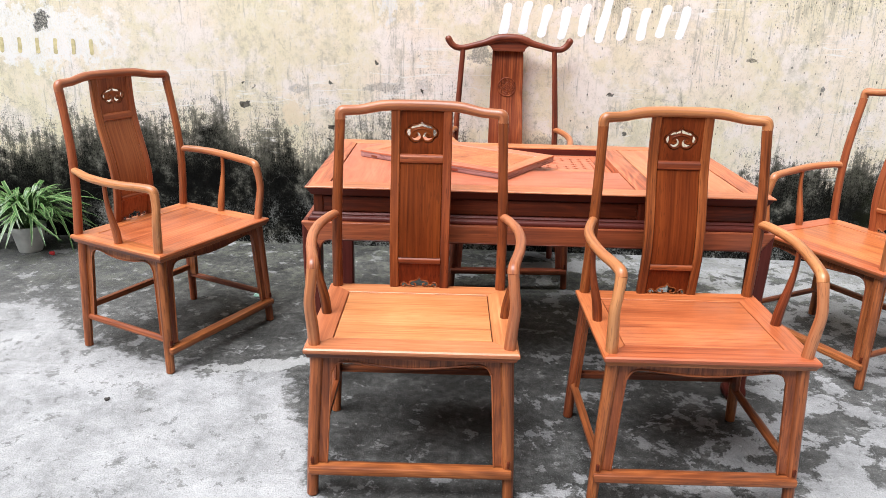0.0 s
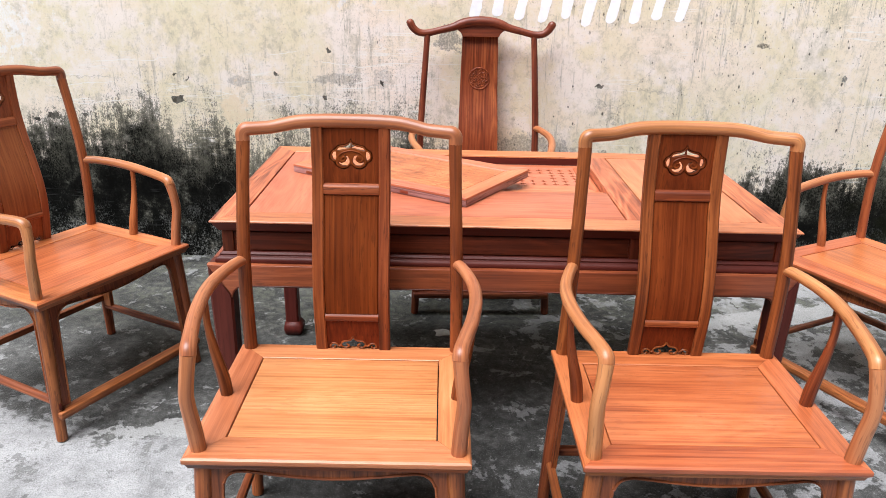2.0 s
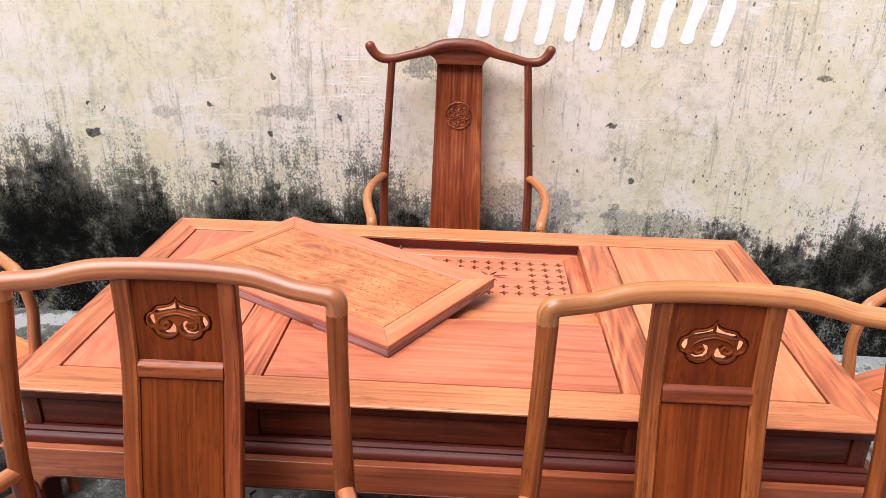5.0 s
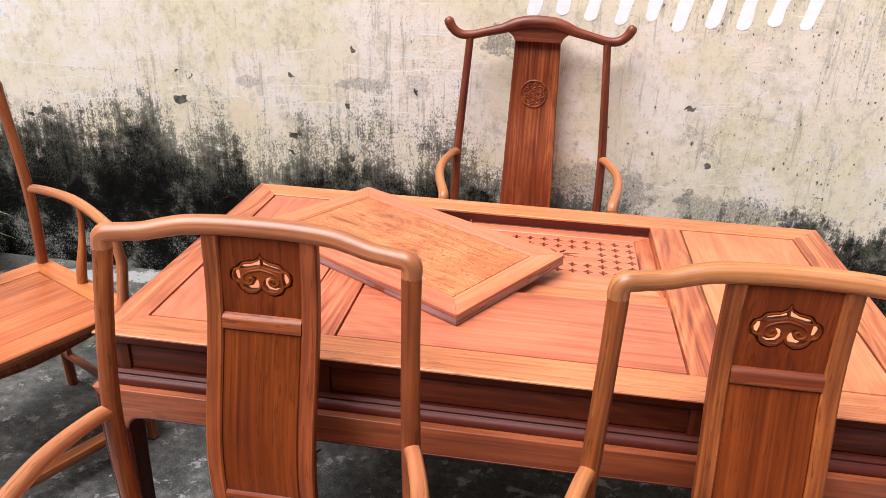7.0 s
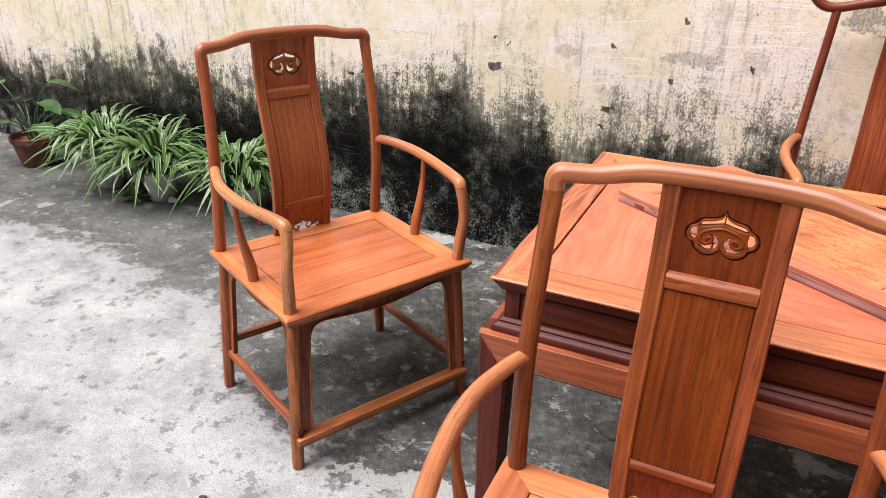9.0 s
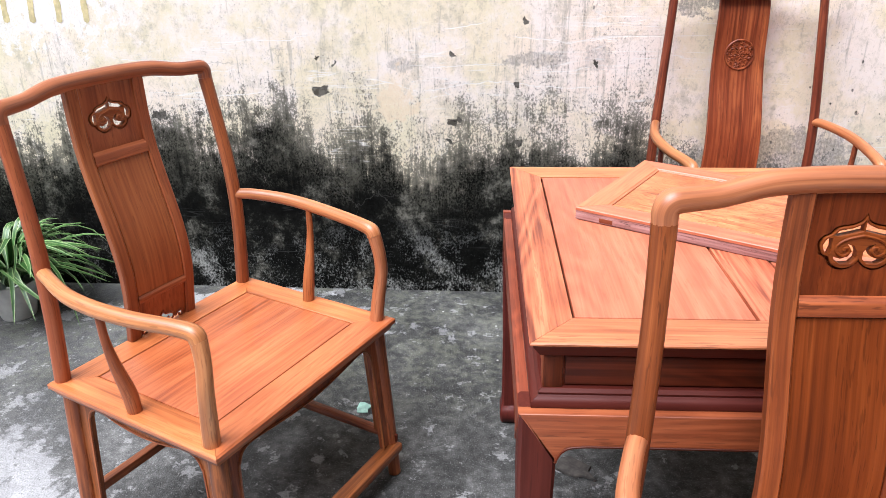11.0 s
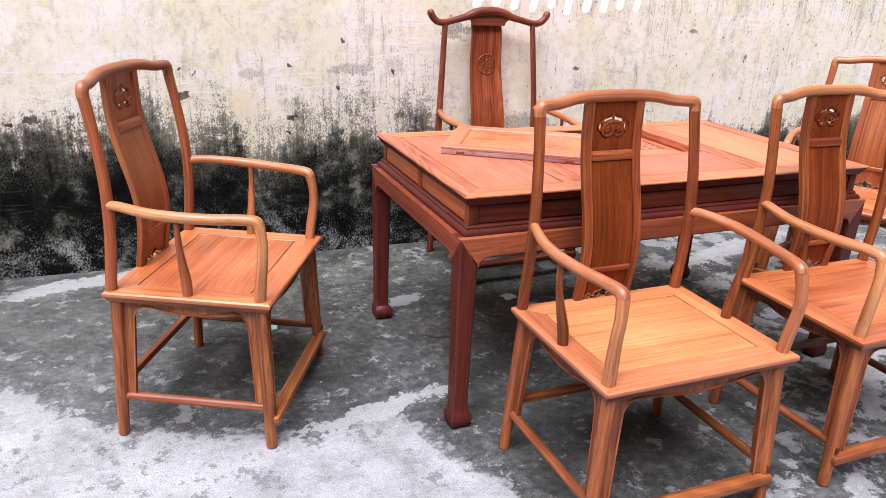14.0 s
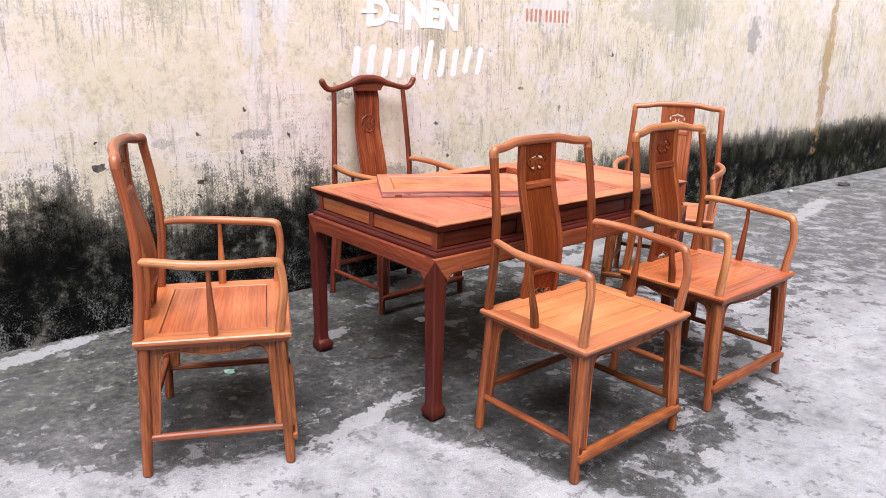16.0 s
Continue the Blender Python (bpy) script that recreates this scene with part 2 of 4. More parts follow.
    spots = t.step(plus(t.sums("MULTIPLY", pepper, 0.60), t.sums("MULTIPLY", cloud_, 0.40), t.sums("MULTIPLY", t.sums("POWER", haze, 1.6), 0.17), t.sums("MULTIPLY", high, 0.02)), 0.545, 0.66, 0.0, 0.74)
    col = t.mix(spots, col, (0.085, 0.083, 0.068))
    col = t.mix(t.sums("MULTIPLY", t.sums("MULTIPLY", haze, t.step(x, 3.4, 2.4, 0.3, 1.0)), t.step(plus(t.sums("MULTIPLY", drip, 0.55), t.sums("MULTIPLY", pepper, 0.45)), 0.40, 0.66, 0.05, 0.42)), col, (0.27, 0.26, 0.21))
    # black mould with worn, scraped and salt-white places
    mould = t.step(above, 0.085, -0.075)
    inside = t.ramp(plus(t.sums("MULTIPLY", t.grain(vec, 8.0, 8.0, 0.72), 0.84), t.sums("MULTIPLY", pepper, 0.16)), [(0.42, (0.0030, 0.0031, 0.0028)), (0.52, (0.0085, 0.0087, 0.0075)), (0.57, (0.040, 0.040, 0.033)), (0.655, (0.20, 0.195, 0.165))])
    upper = t.step(above, -0.28, -0.04)
    inside = t.mix(t.sums("MULTIPLY", upper, t.step(plus(t.sums("MULTIPLY", pepper, 0.5), t.sums("MULTIPLY", drip, 0.5)), 0.44, 0.60, 0.0, 0.75)), inside, (0.16, 0.155, 0.122))
    salt_at = t.sums("MULTIPLY", t.step(z, 0.34, 0.05), t.step(x, 0.2, 0.9, 1.0, 0.6))
    salt = t.sums("MULTIPLY", salt_at, t.step(plus(t.sums("MULTIPLY", t.grain(vec, 5.0, 8.0, 0.75, 0.5), 0.6), t.sums("MULTIPLY", pepper, 0.4)), t.step(x, 0.2, 0.6, 0.485, 0.49), t.step(x, 0.2, 0.6, 0.62, 0.63), 0.0, 0.80))
    inside = t.mix(salt, inside, (0.50, 0.51, 0.48))
    moss = t.sums("MULTIPLY", t.step(x, 2.2, 3.4), t.step(mid, 0.45, 0.65, 0.0, 0.55))
    inside = t.mix(moss, inside, (0.030, 0.034, 0.012))
    col = t.mix(mould, col, inside)
    # chips and pits
    warp_node = t.nodes.new("ShaderNodeTexNoise")
    t.put(warp_node.inputs["Vector"], vec)
    warp_node.inputs["Scale"].default_value, warp_node.inputs["Detail"].default_value = 45.0, 5.0
    warp = warp_node.outputs[1]
    near = t.sums("MULTIPLY", t.step(x, 0.6, 1.6), t.step(x, 4.8, 3.0))
    crowd = plus(t.sums("MULTIPLY", near, 0.9), t.step(cloud_, 0.50, 0.62, 0.10, 0.40))
    pit = None
    for scale, angle, most, rare in ((30.0, 24, 0.13, 0.97), (52.0, 34, 0.22, 0.88), (90.0, 10, 0.33, 0.80)):
        wide = t.mix(0.010, t.mapped(vec, (1.0, 1.0, 0.55), rot=(0, angle, 0)), warp)
        luck = t.split(t.cells(wide, scale, out="Color"))
        size = t.sums("MULTIPLY", t.step(luck[0], 0.1, 1.0, 0.05, most), t.step(luck[1], t.sums("SUBTRACT", rare, t.sums("MULTIPLY", crowd, 0.40)), t.sums("SUBTRACT", 1.02, t.sums("MULTIPLY", crowd, 0.36))))
        one = t.sums("MULTIPLY", t.step(t.sums("SUBTRACT", t.cells(wide, scale), size), 0.03, -0.03), t.step(size, 0.02, 0.05))
        pit = one if pit is None else t.sums("MAXIMUM", pit, one)
    wide2 = t.mix(0.020, t.mapped(vec, (1.0, 1.0, 0.7), rot=(0, -25, 0)), warp)
    luck2 = t.split(t.cells(wide2, 8.0, out="Color"))
    pit2 = t.sums("MULTIPLY", t.step(t.cells(wide2, 8.0), 0.09, 0.06), t.step(luck2[0], 0.88, 0.92))
    pit = t.sums("MAXIMUM", pit, pit2)
    col = t.mix(t.sums("MULTIPLY", pit, t.step(mottle, 0.40, 0.55, 0.55, 0.88)), col, (0.060, 0.056, 0.048))
    bend = t.mix(0.05, vec, warp)
    crack = t.step(t.cells(t.mapped(bend, (1.0, 1.0, 0.8)), 3.1, "DISTANCE_TO_EDGE"), 0.009, 0.0)
    crack = t.sums("MULTIPLY", crack, t.step(t.grain(t.mapped(vec, (1, 1, 1), (7.0, 0, 3.0)), 2.6, 3.0), 0.56, 0.64))
    col = t.mix(t.sums("MULTIPLY", crack, 0.35), col, (0.10, 0.095, 0.085))
    # pale scratches in a belt across the plaster
    belt = t.sums("MULTIPLY", t.sums("MULTIPLY", t.step(z, 0.72, 0.84), t.step(z, 1.16, 1.02)), t.sums("MULTIPLY", t.step(x, -1.6, -1.0), t.step(x, 1.4, 0.7)))
    lines = None
    for ang, sc, dens in ((4, 22.0, 0.030), (-9, 18.0, 0.026), (14, 26.0, 0.022), (62, 14.0, 0.018)):
        n = t.grain(t.mapped(vec, (0.9, 1.0, sc), rot=(0, ang, 0)), 1.0, 2.0, 0.5, 0.5)
        ln = t.step(t.sums("ABSOLUTE", t.sums("SUBTRACT", n, 0.5)), dens * 0.35, 0.0)
        ln = t.sums("MULTIPLY", ln, t.step(plus(t.grain(t.mapped(vec, (1, 1, 1), (ang, 0, sc)), 3.4, 3.0), t.sums("MULTIPLY", belt, 0.08)), 0.60, 0.68))
        lines = ln if lines is None else t.sums("MAXIMUM", lines, ln)
    lines = t.sums("MULTIPLY", lines, t.sums("SUBTRACT", 1.0, t.sums("MULTIPLY", mould, 0.96)))
    drift = t.split(warp)
    xw, zw = plus(x, off(drift[0], 0.05)), plus(z, off(drift[1], 0.05))
    waver = off(t.grain(t.mapped(vec, (1.0, 1.0, 0.3), (1.7, 0, 5.0)), 9.0, 3.0), 0.05)
    for x0, z0, x1, z1 in SCRATCHES:
        run = t.step(x, x0, x1, z0, z1)
        run.node.interpolation_type = "LINEAR"
        ln = t.step(t.sums("ABSOLUTE", t.sums("SUBTRACT", plus(z, waver), run)), 0.0028, 0.0008)
        ends = t.sums("MULTIPLY", t.step(x, x0, x0 + 0.04), t.step(x, x1, x1 - 0.04))
        lines = t.sums("MAXIMUM", lines, t.sums("MULTIPLY", t.sums("MULTIPLY", ln, ends), t.step(small, 0.36, 0.50, 0.25, 1.0)))
    col = t.mix(t.sums("MULTIPLY", lines, 0.75), col, (0.86, 0.85, 0.82))
    # single marks: x, z, half width, half height, colour
    wob = plus(off(small, 2.6), off(t.grain(vec, 12.0, 3.0), 2.2))
    for mx, mz, hw, hh, c, amount in MARKS:
        dx = t.sums("DIVIDE", t.sums("SUBTRACT", x, mx), hw)
        dz = t.sums("DIVIDE", t.sums("SUBTRACT", z, mz), hh)
        d = t.sums("SQRT", t.sums("ADD", t.sums("MULTIPLY", dx, dx), t.sums("MULTIPLY", dz, dz)))
        col = t.mix(t.sums("MULTIPLY", t.step(t.sums("ADD", d, wob), 1.10, 0.82), t.sums("MULTIPLY", t.step(pepper, 0.36, 0.56, 0.4, 1.0), amount)), col, c)
    # chips with crisp, broken edges
    for mx, mz, hw, hh in CHIPS:
        dx = t.sums("DIVIDE", t.sums("SUBTRACT", xw, mx), hw)
        dz = t.sums("DIVIDE", t.sums("SUBTRACT", zw, mz), hh)
        d = t.sums("SQRT", t.sums("ADD", t.sums("MULTIPLY", dx, dx), t.sums("MULTIPLY", dz, dz)))
        pit = t.sums("MAXIMUM", pit, t.step(d, 1.12, 0.95))
        col = t.mix(t.step(d, 1.12, 0.95, 0.0, 0.92), col, t.mix(t.step(small, 0.40, 0.60), (0.030, 0.028, 0.024), (0.12, 0.115, 0.10)))
    h = plus(t.sums("MULTIPLY", small, 0.6), t.sums("MULTIPLY", mid, 0.8), t.sums("MULTIPLY", pepper, 0.35))
    h = t.sums("SUBTRACT", t.sums("SUBTRACT", h, t.sums("MULTIPLY", pit, 0.8)), t.sums("MULTIPLY", lines, 0.08))
    return t.finish(col, 0.88, plus(h, t.sums("MULTIPLY", mottle, 0.5)), 0.6, 0.006, Specular_IOR_Level=0.06)


DARK, ASH, RUST = (0.055, 0.052, 0.045), (0.16, 0.165, 0.16), (0.42, 0.27, 0.09)
MARKS = [
    (-1.85, 1.15, 0.46, 0.16, (0.86, 0.86, 0.86), 0.8), (2.30, 1.68, 0.26, 0.16, (0.84, 0.82, 0.81), 0.7), (0.10, 1.55, 0.05, 0.30, (0.80, 0.82, 0.86), 0.6), (0.26, 1.60, 0.05, 0.22, (0.80, 0.82, 0.86), 0.6), (-0.35, 1.62, 0.18, 0.12, (0.40, 0.38, 0.28), 0.5),
    (0.606, 1.106, 0.062, 0.050, ASH, 0.75),
    
    (-1.80, 1.215, 0.045, 0.055, DARK, 0.95), (0.07, 0.92, 0.09, 0.04, ASH, 0.50), (-0.40, 0.90, 0.05, 0.022, ASH, 0.40), (0.30, 0.93, 0.05, 0.05, ASH, 0.32),
    (0.95, 0.56, 0.30, 0.10, ASH, 0.6), (1.55, 0.53, 0.25, 0.06, ASH, 0.6), (2.05, 1.12, 0.03, 0.012, DARK, 0.8), (2.45, 0.98, 0.02, 0.02, ASH, 0.9), (-0.42, 0.78, 0.06, 0.09, (0.80, 0.66, 0.48), 0.7), (6.54, 1.20, 0.095, 0.70, RUST, 0.85), (5.0, 1.52, 0.10, 0.16, ASH, 0.6),
    (3.7, 1.68, 0.55, 0.16, (0.40, 0.39, 0.30), 0.5),
]
CHIPS = [
    (-1.317, 0.717, 0.030, 0.017), (-1.338, 0.635, 0.012, 0.030), (-0.694, 0.808, 0.032, 0.018), (-0.217, 0.694, 0.020, 0.011), (-0.193, 0.704, 0.016, 0.009), (-0.580, 0.550, 0.020, 0.008),
    (-0.229, 0.626, 0.011, 0.008), (0.030, 0.616, 0.011, 0.017), (-1.165, 0.722, 0.010, 0.012), (-1.401, 0.697, 0.012, 0.009), (0.018, 0.837, 0.008, 0.012), (0.290, 0.906, 0.010, 0.012),
    (-0.643, 0.914, 0.004, 0.011), (0.038, 1.053, 0.007, 0.010), (-0.703, 0.929, 0.009, 0.006), (-0.211, 0.937, 0.009, 0.006), (1.318, 0.917, 0.018, 0.009), (1.418, 0.709, 0.013, 0.009), (3.006, 1.346, 0.015, 0.013),
]
SCRATCHES = [
    (-1.086, 0.975, -0.704, 1.004), (-0.261, 1.023, -0.087, 1.052), (-0.546, 0.864, -0.327, 0.811), (-0.335, 0.812, 0.004, 0.846), (-0.760, 0.861, -0.616, 0.875),
    (-1.148, 0.780, -0.890, 0.801), (-0.113, 0.841, 0.323, 0.822), (-0.319, 0.896, -0.062, 0.899), (-1.485, 0.930, -1.135, 0.915), (-1.335, 0.860, -0.985, 0.880), (-0.015, 0.995, 0.385, 0.985), (0.065, 0.880, 0.415, 0.900),
]
PLASTER = plaster_material()


def concrete_material():
    t = Tree("stained_concrete")
    vec = t.coords()
    x, y, z = t.split(vec)
    big = t.grain(vec, 0.9, 4.0, 0.55)
    mid = t.grain(vec, 3.2, 8.0, 0.68)
    blot = t.grain(vec, 8.5, 7.0, 0.68, 0.1)
    fine = t.grain(vec, 34.0, 5.0, 0.7)
    sand = t.grain(vec, 190.0, 3.0, 0.7)

    def off(n, k):
        return t.sums("MULTIPLY", t.sums("SUBTRACT", n, 0.5), k)

    def plus(*parts):
        total = parts[0]
        for p in parts[1:]:
            total = t.sums("ADD", total, p)
        return total

    film = t.grain(t.mapped(vec, (1, 1, 1), (2.7, 6.1, 0)), 6.6, 9.0, 0.63, 0.35)
    film2 = t.grain(t.mapped(vec, (1, 1, 1), (11.0, 4.0, 0)), 19.0, 8.0, 0.68, 0.3)
    # dry, pale cement
    col = t.ramp(plus(t.sums("MULTIPLY", mid, 0.6), t.sums("MULTIPLY", blot, 0.25), t.sums("MULTIPLY", fine, 0.15)), [(0.36, (0.150, 0.152, 0.152)), (0.44, (0.255, 0.259, 0.261)), (0.53, (0.352, 0.357, 0.360)), (0.66, (0.45, 0.454, 0.455))])
    # scattered dark stains
    stain = t.step(plus(t.sums("MULTIPLY", t.grain(t.mapped(vec, (1, 1, 1), (3.1, 7.7, 0)), 6.5, 9.0, 0.72), 0.75), t.sums("MULTIPLY", fine, 0.25)), 0.568, 0.600, 0.0, 0.65)
    col = t.mix(stain, col, (0.105, 0.106, 0.100))
    # damp algae behind a wandering edge
    edge = plus(t.step(x, -1.6, -0.65, 4.30, 3.60), t.step(x, -0.18, 0.30, 0.0, -0.95), t.step(x, 0.9, 2.0, 0.0, 0.40))
    ragged = plus(off(big, 0.8), off(mid, 0.9), off(blot, 0.40), off(fine, 0.25))
    depth = plus(t.sums("SUBTRACT", y, edge), ragged)
    algae = t.ramp(plus(t.sums("MULTIPLY", mid, 0.35), t.sums("MULTIPLY", blot, 0.35), t.sums("MULTIPLY", fine, 0.30)), [(0.40, (0.015, 0.0153, 0.0143)), (0.48, (0.036, 0.0365, 0.0345)), (0.545, (0.074, 0.0748, 0.071)), (0.64, (0.165, 0.166, 0.160))])
    damp = t.sums("MULTIPLY", t.step(depth, -0.06, 0.06), t.sums("MULTIPLY", t.step(x, -1.5, -0.6, 0.86, 1.0), t.step(x, 1.2, 3.2, 1.0, 0.78)))
    # dark film peeling off in sharp-edged flakes, ever more of it gone away from the table
    gone = plus(plus(t.step(x, 0.1, 2.0, 0.615, 0.495), t.step(x, 2.4, 4.0, 0.0, 0.03)), t.step(y, 4.7, 5.1, 0.0, -0.05), t.step(depth, 0.6, 0.0, 0.0, -0.05), t.step(y, 3.3, 2.6, 0.0, -0.025))
    bare = t.step(t.sums("SUBTRACT", plus(t.sums("MULTIPLY", film, 0.72), t.sums("MULTIPLY", film2, 0.28)), gone), -0.012, 0.018, 0.0, t.sums("MULTIPLY", t.step(x, 0.4, 1.8, 0.62, 0.82), t.step(x, 2.4, 4.0, 1.0, 0.60)))
    col = t.mix(t.sums("MULTIPLY", damp, t.sums("SUBTRACT", 1.0, bare)), col, algae)
    moss = t.sums("MULTIPLY", t.step(y, 4.2, 4.7), t.step(plus(t.sums("MULTIPLY", fine, 0.5), t.sums("MULTIPLY", blot, 0.5)), 0.46, 0.58, 0.0, 0.45))
    col = t.mix(moss, col, (0.090, 0.098, 0.060))
    for px, py, hx, hy in ((-0.20, 3.70, 0.30, 0.050), (0.14, 4.51, 0.10, 0.05), (-1.25, 5.05, 0.45, 0.07), (0.64, 2.72, 0.07, 0.05), (1.05, 4.95, 0.5, 0.10), (2.2, 4.7, 0.6, 0.08), (5.2, 4.55, 0.75, 0.09)):
        dx = t.sums("DIVIDE", t.sums("SUBTRACT", x, px), hx)
        dy = t.sums("DIVIDE", t.sums("SUBTRACT", t.sums("SUBTRACT", y, py), t.sums("MULTIPLY", t.sums("SUBTRACT", x, px), 0.25)), hy)
        d = plus(t.sums("SQRT", t.sums("ADD", t.sums("MULTIPLY", dx, dx), t.sums("MULTIPLY", dy, dy))), off(blot, 2.4), off(fine, 1.2))
        col = t.mix(t.step(d, 1.02, 0.90, 0.0, 0.85), col, (0.33, 0.335, 0.33))
    chip = t.grain(t.mapped(vec, (1, 1, 1), (9.3, 1.7, 0)), 13.0, 8.0, 0.74)
    col = t.mix(t.step(chip, 0.585, 0.605, 0.0, 0.40), col, (0.40, 0.405, 0.40))
    col = t.mix(t.step(chip, 0.415, 0.395, 0.0, 0.50), col, (0.045, 0.045, 0.042))
    col = t.mix(t.step(sand, 0.46, 0.66, 0.0, 0.40), col, (0.085, 0.085, 0.080))
    col = t.mix(t.step(sand, 0.46, 0.34, 0.0, 0.22), col, (0.47, 0.475, 0.47))
    col = t.mix(t.sums("MULTIPLY", t.step(t.cells(vec, 30.0), 0.16, 0.10), t.step(t.cells(vec, 30.0, out="Color"), 0.82, 0.88, 0.0, 0.6)), col, (0.52, 0.525, 0.51))
    h = plus(t.sums("MULTIPLY", sand, 0.45), t.sums("MULTIPLY", fine, 0.5), t.sums("MULTIPLY", blot, 0.6), t.sums("MULTIPLY", mid, 0.8))
    rough = t.sums("SUBTRACT", t.step(mid, 0.35, 0.7, 0.55, 0.85), t.sums("MULTIPLY", damp, 0.08))
    return t.finish(col, rough, plus(h, t.sums("MULTIPLY", chip, 0.8), t.sums("MULTIPLY", bare, -0.25)), 0.9, 0.008, Specular_IOR_Level=0.14)


CONCRETE = concrete_material()


def plain(name, colour, rough=0.5, vary=0.25, scale=20.0, relief=0.15, **more):
    t = Tree(name)
    n = t.grain(t.coords(), scale, 5.0, 0.6)
    col = t.mix(t.step(n, 0.3, 0.7, 0.0, 1.0), tuple(c * (1 - vary) for c in colour), tuple(min(1, c * (1 + vary)) for c in colour))
    return t.finish(col, rough, n, relief, 0.002, **more)


WHITEWASH = plain("white_brush_paint", (0.90, 0.92, 0.95), 0.7, 0.04, 30.0)
YELLOWED = plain("yellow_stencil_paint", (0.58, 0.50, 0.27), 0.8, 0.2, 40.0)
FADED = plain("faded_red_ink", (0.60, 0.30, 0.20), 0.8, 0.3, 60.0)
POTWHITE = plain("white_plastic_pot", (0.62, 0.63, 0.60), 0.5, 0.15, 12.0)
TERRACOTTA = plain("brown_clay_pot", (0.15, 0.055, 0.035), 0.7, 0.3, 15.0)
# Dark colours that stand for shade in the drain pan and tray hollow.
PAN_SHADE = plain("drain_pan_shade", (0.035, 0.026, 0.018), 0.95, 0.5, 60.0, 0.8)
HOLLOW = plain("shaded_plywood", (0.10, 0.035, 0.018), 0.7, 0.3, 15.0)
PLASTIC = plain("thin_green_plastic", (0.30, 0.50, 0.42), 0.4, 0.3, 30.0)
LITTER = plain("trodden_dirt", (0.045, 0.040, 0.035), 0.9, 0.4, 60.0, 0.6)
PETAL = plain("red_petal", (0.55, 0.03, 0.03), 0.6, 0.2, 60.0)
PALE = plain("pale_plastic", (0.55, 0.57, 0.55), 0.35, 0.15, 30.0)


def leaf_material():
    t = Tree("striped_leaf")
    u = t.split(t.coords("UV"))[0]
    edge = t.step(t.sums("ABSOLUTE", t.sums("SUBTRACT", u, 0.5)), 0.31, 0.39)
    n = t.grain(t.coords(), 9.0, 3.0)
    green = t.ramp(n, [(0.3, (0.014, 0.055, 0.010)), (0.7, (0.042, 0.125, 0.024))])
    col = t.mix(edge, green, (0.20, 0.29, 0.115))
    return t.finish(col, 0.42, n, 0.1, 0.001)


LEAF = leaf_material()
BROAD = plain("dark_broad_leaf", (0.030, 0.085, 0.022), 0.4, 0.4, 8.0)


# ---- mesh helpers ----
def part(name, bm, material, parent=None, label=""):
    """One bmesh as one mesh object, under a thing or a part."""
    me = bpy.data.meshes.new(name)
    bmesh.ops.recalc_face_normals(bm, faces=bm.faces)
    bm.to_mesh(me)
    bm.free()
    me.materials.append(material)
    for p in me.polygons:
        p.use_smooth = True
    me.set_sharp_from_angle(angle=radians(38))
    ob = new(name, me)
    if parent is not None:
        ob.parent = parent
    return tagged(ob, label)


def loft(rings, closed=True, caps=True, straight=None):
    """A skin over rings of points. straight: where the points lay before the piece was bent, for its grain."""
    bm = bmesh.new()
    layer = bm.verts.layers.float_vector.new("grain") if straight else None
    rows = [[bm.verts.new(p) for p in r] for r in rings]
    if straight:
        for row, before in zip(rows, straight):
            for v, p in zip(row, before):
                v[layer] = p
    n = len(rings[0])
    for a, b in zip(rows, rows[1:]):
        for i in range(n if closed else n - 1):
            j = (i + 1) % n
            bm.faces.new((a[i], a[j], b[j], b[i]))
    if caps and closed:
        bm.faces.new(rows[0])
        bm.faces.new(list(reversed(rows[-1])))
    return bm


def box(x0, x1, y0, y1, z0, z1, bevel=0.002):
    bm = bmesh.new()
    bmesh.ops.create_cube(bm, size=1.0)
    for v in bm.verts:
        v.co = ((x0 + x1) / 2 + v.co.x * (x1 - x0), (y0 + y1) / 2 + v.co.y * (y1 - y0), (z0 + z1) / 2 + v.co.z * (z1 - z0))
    if bevel:
        bmesh.ops.bevel(bm, geom=bm.edges[:], offset=bevel, segments=2, profile=0.5, affect="EDGES")
    return bm


def spline(points, steps=6):
    """Points of a Catmull-Rom curve through the given ones (any width of row)."""
    p = [np.array(q, float) for q in points]
    p = [2 * p[0] - p[1], *p, 2 * p[-1] - p[-2]]
    rows = []
    for i in range(1, len(p) - 2):
        for k in range(steps):
            t = k / steps
            rows.append(0.5 * (2 * p[i] + (p[i + 1] - p[i - 1]) * t + (2 * p[i - 1] - 5 * p[i] + 4 * p[i + 1] - p[i + 2]) * t * t + (3 * p[i] - p[i - 1] - 3 * p[i + 1] + p[i + 2]) * t ** 3))
    rows.append(p[-2])
    return rows


